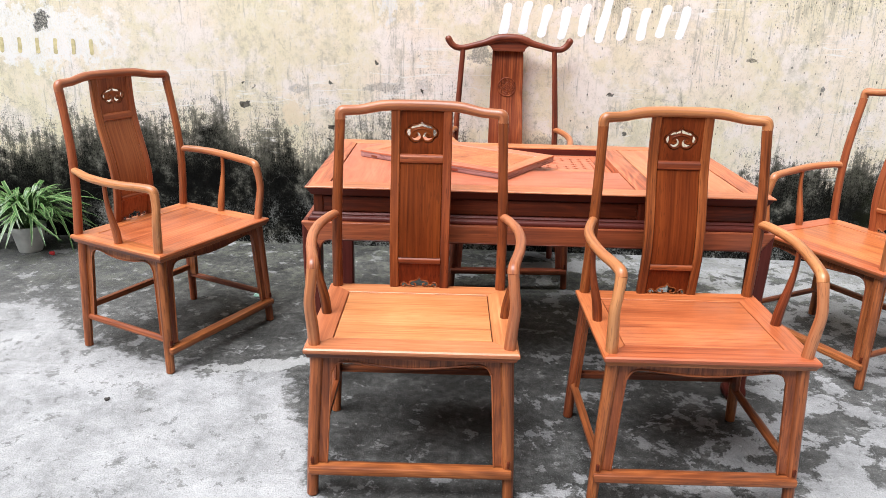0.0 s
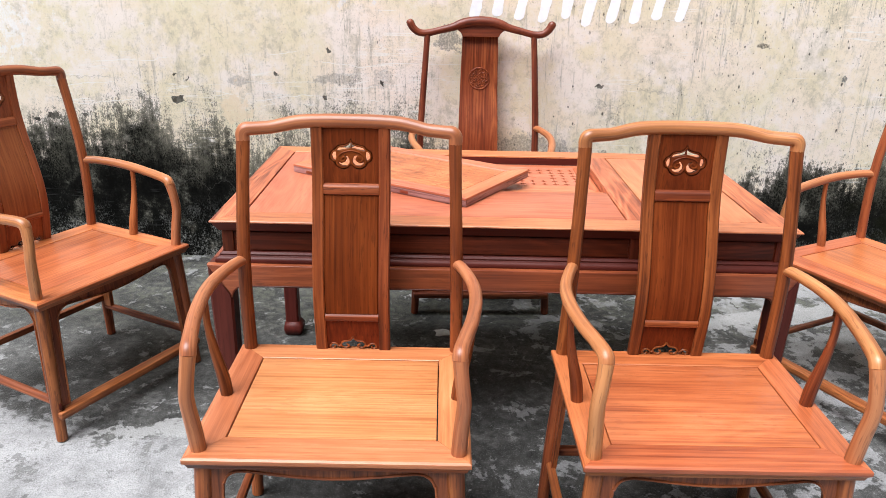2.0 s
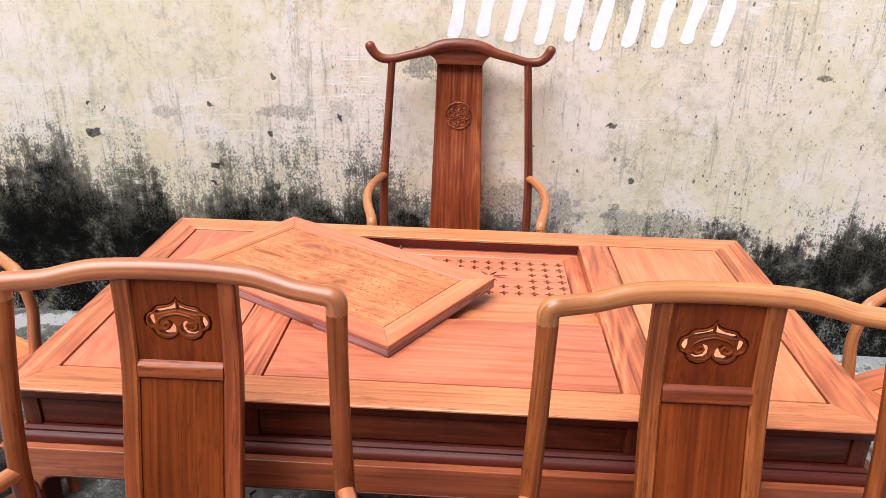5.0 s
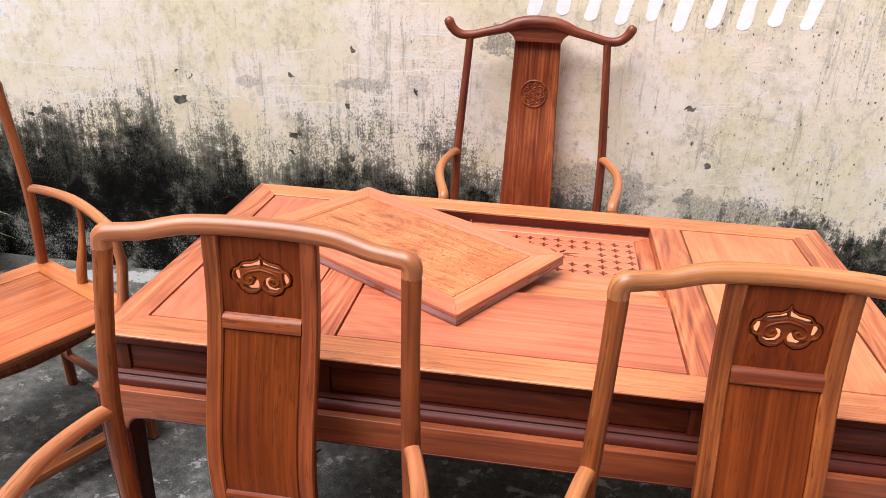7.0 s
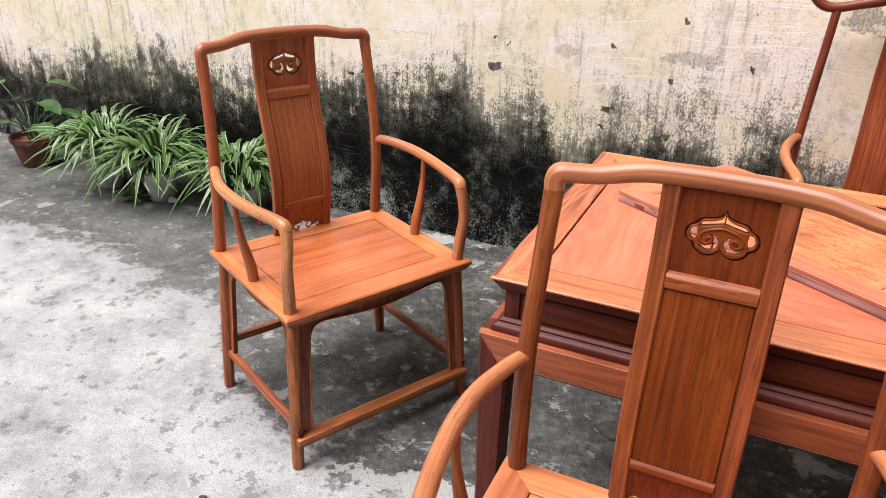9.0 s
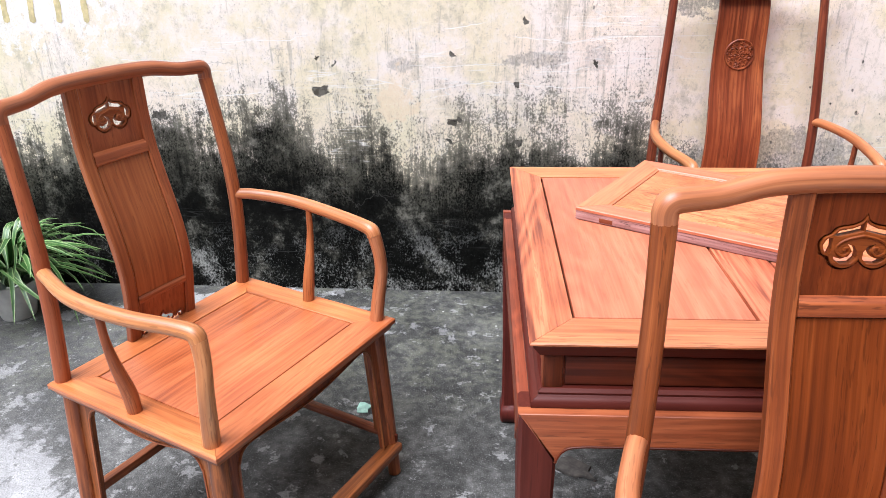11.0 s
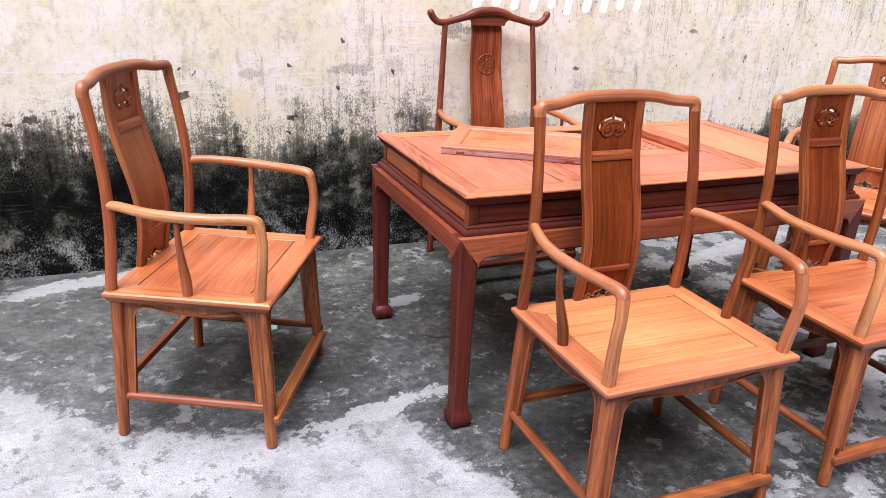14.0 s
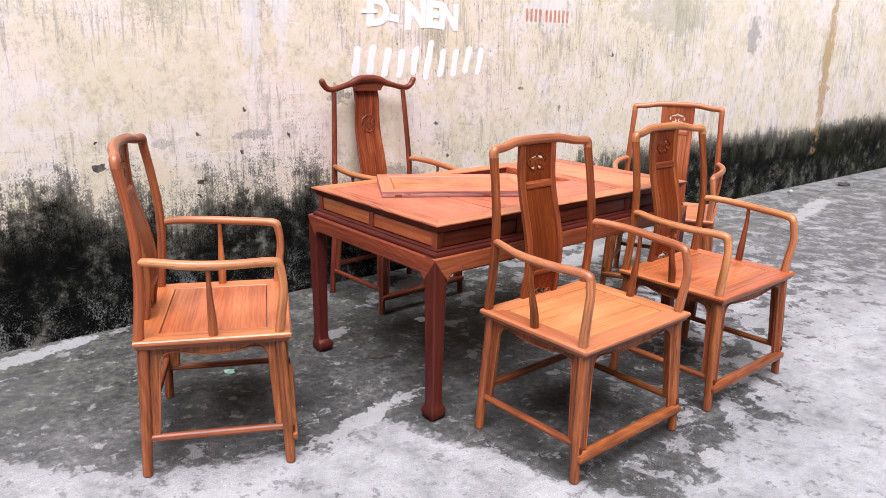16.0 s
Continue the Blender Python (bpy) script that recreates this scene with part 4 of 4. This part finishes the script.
        part("front_post", tube([(sx * 0.271, -0.2155, SEAT - 0.001, 0.0170), (sx * 0.274, -0.222, 0.54, 0.0165), (sx * 0.278, -0.231, 0.61, 0.0155), (sx * 0.273, -0.231, 0.66, 0.0150), (sx * 0.268, -0.223, 0.707, 0.0160)], 4, 12, 1.0, False), W["arm"]["bent"], ob)
        part("arm_strut", tube([(sx * 0.2705, -0.003, SEAT - 0.001, 0.0150), (sx * 0.276, -0.004, 0.53, 0.0150), (sx * 0.291, -0.003, 0.60, 0.0115), (sx * 0.300, -0.003, 0.66, 0.0085), (sx * 0.302, -0.003, 0.722, 0.0080)], 4, 10, 1.0, False), W["post"]["bent"], ob)
        part("tenon", box(sx * 0.283 - 0.0045, sx * 0.283 + 0.0045, -0.2520, -0.2420, 0.116, 0.136, 0.001), RED["z"], ob, "dark through tenon")
    return ob


CHAIRS = "armchairs round the tea table"
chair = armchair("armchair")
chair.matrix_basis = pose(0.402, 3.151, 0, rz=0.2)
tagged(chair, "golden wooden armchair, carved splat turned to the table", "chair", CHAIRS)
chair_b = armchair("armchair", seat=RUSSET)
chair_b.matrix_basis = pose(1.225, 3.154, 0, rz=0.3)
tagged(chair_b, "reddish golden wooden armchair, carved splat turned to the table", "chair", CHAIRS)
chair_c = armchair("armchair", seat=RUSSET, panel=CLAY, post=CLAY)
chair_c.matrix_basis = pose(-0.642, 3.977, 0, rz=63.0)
tagged(chair_c, "reddish golden armchair standing askew at the table's end", "chair", CHAIRS)
chair_e = copy_thing(chair_c, pose(2.177, 4.010, 0, rz=-62.8))
tagged(chair_e, "golden wooden armchair angled towards the table's far end")
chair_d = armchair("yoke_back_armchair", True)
chair_d.matrix_basis = pose(0.792, 4.833, 0, rz=2.1)
tagged(chair_d, "reddish-brown yoke-back armchair with carved medallion by the wall", "chair", CHAIRS)


# ---- tea table ----
table = thing("tea_table", "large red-brown wooden tea table with open drain tray", "table")
TX0, TX1, TY0, TY1, TOP = 0.0, 1.603, 3.523, 4.410, 0.78


def top_section(w):
    return [(0.002, TOP - 0.006), (0.0003, TOP - 0.005), (0.0, TOP - 0.002), (0.002, TOP), (w - 0.001, TOP), (w, TOP - 0.001), (w, TOP - 0.006)]


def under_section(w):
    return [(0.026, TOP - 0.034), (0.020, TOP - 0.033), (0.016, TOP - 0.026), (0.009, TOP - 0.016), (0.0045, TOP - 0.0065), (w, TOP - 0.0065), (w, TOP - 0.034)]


for axis, bm in mitred(TX0, TX1, TY0, TY1, 0.074, 0.082, 0.081, 0.082, top_section):
    part("top_rail", bm, (PEACH if axis == "x" else FIGURED)[axis], table)
# This edge faces down; dark leg wood carries its shade.
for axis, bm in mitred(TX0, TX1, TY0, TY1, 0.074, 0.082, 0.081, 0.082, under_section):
    part("top_moulding", bm, LEGWOOD[axis], table, "moulded edge under the top, darkened for its shade")
part("top_board", box(0.372, 0.464, 3.6045, 4.3275, TOP - 0.030, TOP - 0.0003, 0.001), FIGURED["y"], table)
part("top_board", box(1.145, 1.224, 3.6045, 4.3275, TOP - 0.030, TOP - 0.0003, 0.001), FIGURED["y"], table)
part("top_panel", box(0.0785, 0.3675, 3.6088, 4.3236, TOP - 0.022, TOP - 0.001, 0.0015), ROSE["y"], table)
part("top_panel", box(1.2285, 1.5165, 3.6088, 4.3236, TOP - 0.022, TOP - 0.001, 0.0015), ROSE["y"], table)
part("top_panel", box(0.4685, 1.1405, 3.6088, 3.8670, TOP - 0.022, TOP - 0.001, 0.0015), ROSE["x"], table)
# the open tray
# Shade inside the recess is put into the plywood colour.
part("tray_box", join(box(0.464, 0.652, 3.869, 4.328, 0.700, 0.706, 0), box(0.464, 1.152, 3.869, 3.872, 0.700, 0.757, 0), box(0.464, 1.152, 4.324, 4.328, 0.700, TOP - 0.031, 0), box(0.652, 0.656, 3.872, 4.324, 0.700, 0.757, 0)), HOLLOW, table, "hollow of the tray, coloured dark for its shade")
part("tray_ledge", box(0.654, 1.151, 3.870, 3.950, 0.740, 0.760, 0.0015), ROSE["x"], table)


def tray_section(w):
    return [(0.0, 0.728), (0.0, 0.746), (0.002, 0.748), (w - 0.002, 0.748), (w, 0.746), (w, 0.728)]


for axis, bm in mitred(0.656, 1.150, 3.952, 4.326, 0.036, 0.048, 0.100, 0.040, tray_section):
    part("tray_rail", bm, (FIGURED if axis == "y" else ROSE)[axis], table)


def petal_cross(cx, cy, r):
    pts = []
    for k in range(16):
        a = 2 * math.pi * k / 16
        q = r * (0.42 + 0.58 * abs(math.cos(2 * a)) ** 1.5)
        pts.append((cx + q * math.cos(a), cy + q * math.sin(a)))
    return pts


holes = []
for i in range(11):
    for j in range(6):
        cx, cy = 0.712 + 0.0375 * i, 4.074 + 0.0365 * j
        if not (3 <= i <= 7 and 2 <= j <= 3):
            holes.append(petal_cross(cx, cy, 0.0125))
for sx, tx in ((-1, 0.0), (1, 0.0)):
    for k in range(4):
        a = (0.35, 1.2, -0.35, -1.2)[k]
        c, s = sx * math.cos(a), math.sin(a)
        holes.append([(0.900 + c * r - s * w_, 4.169 + s * r * 0.55 + c * w_) for r, w_ in ((0.008, 0.0), (0.025, 0.005), (0.045, 0.003), (0.060, 0.0), (0.045, -0.003), (0.025, -0.005))])
grille = plate([[(0.6925, 4.0525), (1.1015, 4.0525), (1.1015, 4.2855), (0.6925, 4.2855)], *holes], 0.008)
part("drain_grille", remap(grille, lambda v: Vector((v.x, v.y, 0.7385 + v.z))), ROSE["x"], table, "drain board pierced with four-petal holes")
# Near-black pan makes the grille holes look shaded.
part("drain_pan", box(0.657, 1.149, 3.953, 4.323, 0.712, 0.716, 0), PAN_SHADE, table)

# frieze with sunk panels
FX0, FX1, FY0, FY1 = TX0 + 0.024, TX1 - 0.024, TY0 + 0.024, TY1 - 0.024
# Dark red boards: partly own tone, partly shade below the overhang.
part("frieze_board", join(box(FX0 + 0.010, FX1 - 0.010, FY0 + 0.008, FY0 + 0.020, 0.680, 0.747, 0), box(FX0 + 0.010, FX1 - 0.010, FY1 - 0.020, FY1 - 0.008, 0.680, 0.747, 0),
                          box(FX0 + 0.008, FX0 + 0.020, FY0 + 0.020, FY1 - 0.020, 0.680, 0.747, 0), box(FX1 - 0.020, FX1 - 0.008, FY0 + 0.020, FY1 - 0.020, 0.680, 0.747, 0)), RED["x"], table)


def frieze_piece(a0, a1, z0, z1, side, proud, material, name):
    """A board on the frieze: a0 to a1 along the side."""
    if side in "fb":
        y = (FY0 + 0.008 - proud, FY0 + 0.010) if side == "f" else (FY1 - 0.010, FY1 - 0.008 + proud)
        bm = box(a0, a1, *y, z0, z1, 0.0018)
    else:
        x = (FX0 + 0.008 - proud, FX0 + 0.010) if side == "l" else (FX1 - 0.010, FX1 - 0.008 + proud)
        bm = box(*x, a0, a1, z0, z1, 0.0018)
    part(name, bm, material, table)


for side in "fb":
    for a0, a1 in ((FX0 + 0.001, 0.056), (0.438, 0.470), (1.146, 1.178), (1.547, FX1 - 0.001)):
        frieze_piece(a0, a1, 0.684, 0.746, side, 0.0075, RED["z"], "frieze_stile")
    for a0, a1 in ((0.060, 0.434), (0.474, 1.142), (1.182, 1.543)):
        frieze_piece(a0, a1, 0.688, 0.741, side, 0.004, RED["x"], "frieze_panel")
# End boards get lighter woods, partly to carry the side light.
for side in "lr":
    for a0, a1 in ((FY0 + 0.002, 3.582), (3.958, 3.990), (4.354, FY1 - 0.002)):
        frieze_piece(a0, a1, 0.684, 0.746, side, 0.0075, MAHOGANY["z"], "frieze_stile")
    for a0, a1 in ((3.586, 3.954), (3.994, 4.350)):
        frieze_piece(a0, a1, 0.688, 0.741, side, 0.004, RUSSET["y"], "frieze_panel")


def bead_section(w):
    return [(0.003, 0.6532), (0.0, 0.6585), (0.0005, 0.665), (0.0045, 0.6705), (0.011, 0.673), (0.0125, 0.6745), (0.0115, 0.679), (0.0165, 0.6845), (w, 0.6845), (w, 0.6532)]


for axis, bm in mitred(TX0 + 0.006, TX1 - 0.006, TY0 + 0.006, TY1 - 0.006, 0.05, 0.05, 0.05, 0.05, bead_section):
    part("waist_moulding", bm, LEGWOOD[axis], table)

# aprons and legs
LEGW = 0.064
AX0, AX1, AY0, AY1 = TX0 - 0.014, TX1 + 0.014, TY0 - 0.010, TY1 + 0.010


def table_apron(length):
    h = length / 2
    right = [tuple(q) for q in spline([(h - LEGW + 0.0016, 0.560), (h - LEGW - 0.002, 0.572), (h - LEGW - 0.009, 0.583), (h - LEGW - 0.022, 0.591), (h - LEGW - 0.05, 0.594)], 3)]
    return [(-h, 0.656), (h, 0.656)] + right + [(-a, b) for a, b in right[::-1]]


cx, cy = (AX0 + AX1) / 2, (AY0 + AY1) / 2
for sign, y in ((1, AY0), (-1, AY1)):
    bm = plate([table_apron(AX1 - AX0)], 0.020, 0.004)
    part("apron", remap(bm, lambda v: Vector((cx + v.x, y + sign * v.z, v.y))), MAHOGANY["x"], table)
    part("apron_edge", tube([(cx + a, y + sign * 0.002, b, 0.003) for a, b in table_apron(AX1 - AX0)[2:]], 1, 6), RED["x"], table)
for sign, x in ((1, AX0), (-1, AX1)):
    bm = plate([[(a, min(b, 0.6544)) for a, b in table_apron(AY1 - AY0)]], 0.020, 0.004)
    part("apron", remap(bm, lambda v: Vector((x + sign * v.z, cy + v.x, v.y))), MAHOGANY["y"], table)
    part("apron_edge", tube([(x + sign * 0.002, cy + a, b, 0.003) for a, b in table_apron(AY1 - AY0)[2:]], 1, 6), RED["y"], table)
for sx, lx in ((1, AX0 + 0.0012), (-1, AX1 - 0.0012)):
    for sy_, ly in ((1, AY0 + 0.0012), (-1, AY1 - 0.0012)):
        rings = []
        # height, offset of the outer corner, inner reach
        for z, o, w in ((0.002, 0.010, 0.064), (0.008, 0.004, 0.071), (0.026, 0.0015, 0.0755), (0.042, 0.002, 0.0745), (0.052, 0.004, 0.068), (0.060, 0.006, 0.0605), (0.09, 0.007, 0.0595), (0.25, 0.006, 0.060), (0.45, 0.002, 0.0615), (0.53, 0.0, 0.0628), (0.6550, 0.0, 0.0628)):
            c = 0.006
            pts = [(o + c, o), (w - c, o), (w, o + c), (w, w - c), (w - c, w), (o + c, w), (o, w - c), (o, o + c)]
            rings.append([(lx + sx * a, ly + sy_ * b, z) for a, b in pts])
        part("leg", loft(rings), LEGWOOD["z"], table, "dark square leg with hoof foot")

# ---- the lifted tray cover, lying on the table ----
lid = thing("tray_cover", "framed wooden tray cover lying askew on the table", "lid", m=pose(0.519, 4.036, TOP + 0.0012, rz=-32.0))


def lid_section(w):
    return [(0.0, 0.0195), (0.0, 0.0248), (0.0012, 0.026), (w - 0.007, 0.026), (w - 0.005, 0.0240), (w - 0.001, 0.0236), (w, 0.0225), (w, 0.0195)]


def core_section(w):
    return [(0.0010, 0.0), (0.0004, 0.004), (0.0008, 0.0120), (0.0016, 0.0125), (0.0006, 0.0130), (0.0006, 0.0190), (w, 0.0190), (w, 0.0)]


for axis, bm in mitred(-0.335, 0.335, -0.2025, 0.2025, 0.058, 0.058, 0.058, 0.058, lid_section):
    part("lid_rail", bm, ROSE[axis], lid)
for axis, bm in mitred(-0.335, 0.335, -0.2025, 0.2025, 0.058, 0.058, 0.058, 0.058, core_section):
    part("lid_core", bm, RAW[axis], lid, "raw sawn edge")
for k in range(2):
    part("lid_block", box(-0.28 + 0.38 * k, -0.250 + 0.38 * k, -0.2025, -0.1945, 0.002, 0.0115, 0.0008), MAHOGANY["x"], lid)
part("lid_panel", box(-0.2755, 0.2755, -0.1430, 0.1430, 0.006, 0.0235, 0.0025), FLECKED["x"], lid)


# ---- plants by the wall ----
def spider_leaf(rng, reach, height, base):
    """One long arching leaf that grows along +x."""
    bm = bmesh.new()
    uv = bm.loops.layers.uv.new("UVMap")
    out = reach * rng.uniform(0.45, 1.1)
    up = height * rng.uniform(0.45, 1.15)
    fall = rng.uniform(0.5, 2.2) * out / reach
    w = rng.uniform(0.0065, 0.0125)
    twist, roll = rng.uniform(-0.5, 0.5), rng.uniform(-0.3, 0.3)
    last = None
    for k in range(8):
        t = k / 7
        r = 0.02 + out * (t ** 1.15)
        b = twist * t * t
        z = base + up * (1.9 * t - (0.95 + 0.55 * fall) * t * t)
        c = Vector((r * math.cos(b), r * math.sin(b), max(z, 0.004)))
        s = Vector((-math.sin(b), math.cos(b), roll))
        half = w * (0.55 + 0.9 * t) * (1 - t ** 4) + 0.0004
        row = (bm.verts.new(c - s * half), bm.verts.new(c + Vector((0, 0, -0.25 * half))), bm.verts.new(c + s * half))
        if last:
            for i in (0, 1):
                f = bm.faces.new((last[i], last[i + 1], row[i + 1], row[i]))
                for lp, u in zip(f.loops, (i / 2, (i + 1) / 2, (i + 1) / 2, i / 2)):
                    lp[uv].uv = (u, t)
        last = row
    return bm


def spider_leaves(ob, seed, n, reach, height, base):
    """A tuft of leaves round the middle of the plant, each one a part."""
    rng = random.Random(seed)
    kinds = []
    for i in range(n):
        if i < min(n, 40):
            leaf = part("leaf", spider_leaf(rng, reach, height, base), LEAF, ob)
            kinds.append(leaf.data)
        else:
            leaf = new("leaf", rng.choice(kinds))
            leaf.parent = ob
        leaf.matrix_basis = pose(0, 0, 0, rz=rng.uniform(0, 360)) @ Matrix.Diagonal((rng.uniform(0.85, 1.1), 1.0, 1.0, 1.0))


def pot_shell(r_low, r_top, h, lip):
    prof = [(r_low * 0.96, 0.0), (r_low, 0.004), (r_top, h - lip), (r_top + 0.008, h - lip), (r_top + 0.009, h), (r_top - 0.002, h), (r_top - 0.004, h - 0.03)]
    return loft([[(r * math.cos(2 * math.pi * k / 24), r * math.sin(2 * math.pi * k / 24), z) for k in range(24)] for r, z in prof])


def spider_plant(seed, m, label, n=95, reach=0.27, height=0.22):
    ob = thing("spider_plant", label, "potted plant", "potted plants along the wall", m)
    part("pot", pot_shell(0.062, 0.085, 0.15, 0.025), POTWHITE, ob, "white plastic pot")
    spider_leaves(ob, seed, n, reach, height, 0.13)
    return ob


spider_plant(1, ASKEW @ pose(-1.88, 4.930, 0), "spider plant with striped leaves in a white pot", 230, 0.33, 0.31)
spider_plant(2, ASKEW @ pose(-2.37, 4.89, 0), "spider plant with striped leaves in a white pot", 230, 0.33, 0.30)
spider_plant(3, ASKEW @ pose(-2.74, 4.90, 0), "full spider plant with striped leaves beside the wall", 230, 0.34, 0.34)


def broad_plant(m):
    ob = thing("broad_leaved_plant", "dark green broad-leaved plant in a brown clay pot", "potted plant", "potted plants along the wall", m)
    part("pot", pot_shell(0.085, 0.115, 0.17, 0.03), TERRACOTTA, ob, "brown clay pot")
    rng = random.Random(8)
    for _ in range(13):
        a, ln, up = rng.uniform(0, 6.28), rng.uniform(0.10, 0.22), rng.uniform(0.22, 0.46)
        c, s = math.cos(a), math.sin(a)
        tip = Vector((ln * c, ln * s, up))
        part("stem", tube([(0.02 * c, 0.02 * s, 0.14, 0.004), (0.5 * ln * c, 0.5 * ln * s, 0.14 + 0.7 * (up - 0.14), 0.0035), (*tip, 0.003)], 3, 6), BROAD, ob)
        rings = []
        for k in range(7):
            t = k / 6
            w = 0.052 * math.sin(math.pi * min(1, 0.12 + 0.88 * t)) ** 0.8 + 0.001
            p = tip + Vector((c, s, -0.35 * t)) * (0.15 * t)
            q = Vector((-s, c, 0))
            rings.append([p - q * w + Vector((0, 0, 0.25 * w)), p, p + q * w + Vector((0, 0, 0.25 * w)), p + Vector((0, 0, -0.002))])
        part("leaf", loft(rings), BROAD, ob)
    return ob


broad_plant(ASKEW @ pose(-3.36, 4.93, 0))


# ---- small litter on the ground ----
def scrap(name, x, y, r, material, label, seed, h=0.003, stretch=1.0):
    rng = random.Random(seed)
    pts = [(r * stretch * rng.uniform(0.6, 1.1) * math.cos(a), r * rng.uniform(0.5, 1.1) * math.sin(a)) for a in (2 * math.pi * k / 11 for k in range(11))]
    rings = [[(a * q, b * q, z + rng.uniform(0, h)) for a, b in pts] for q, z in ((1.0, 0.0005), (0.97, 0.001 + h * 0.6), (0.5, 0.001 + h))]
    ob = part(name, loft(rings), material)
    ob.matrix_basis = ASKEW @ pose(x, y, 0.0, rz=rng.uniform(0, 360))
    return tagged(ob, label, "litter")


scrap("plastic_scrap", -0.449, 4.401, 0.030, PLASTIC, "torn bit of pale green plastic on the concrete", 1)
# Stands in for a dark drain hole in the concrete.
scrap("dirt_clump", 0.175, 4.159, 0.045, LITTER, "dark flat piece in place of a drain hole under the table", 2, 0.006, 1.4)
scrap("plastic_disc", 0.62, 4.42, 0.040, PALE, "flat pale plastic disc under the table", 3, 0.002)
scrap("red_petal", -1.72, 4.86, 0.018, PETAL, "small red flower petal beside the pots", 4, 0.012)
scrap("paper_scrap", 5.83, 5.05, 0.018, PALE, "crumpled pale paper near the wall", 5, 0.02)
scrap("dirt_clump", -0.713, 3.387, 0.011, LITTER, "small dark clod on the concrete", 6, 0.005)
scrap("dirt_clump", 6.78, 4.93, 0.07, LITTER, "dark clump of dead leaves on the concrete", 7, 0.02, 1.6)
scrap("white_petal", -2.27, 4.86, 0.028, PALE, "pale withered flower beside a white pot", 8, 0.02)
plantlet = thing("plantlet", "small spider plant offshoot lying on the concrete", "plant", m=ASKEW @ pose(-2.46, 4.79, 0))
spider_leaves(plantlet, 9, 26, 0.10, 0.07, 0.012)
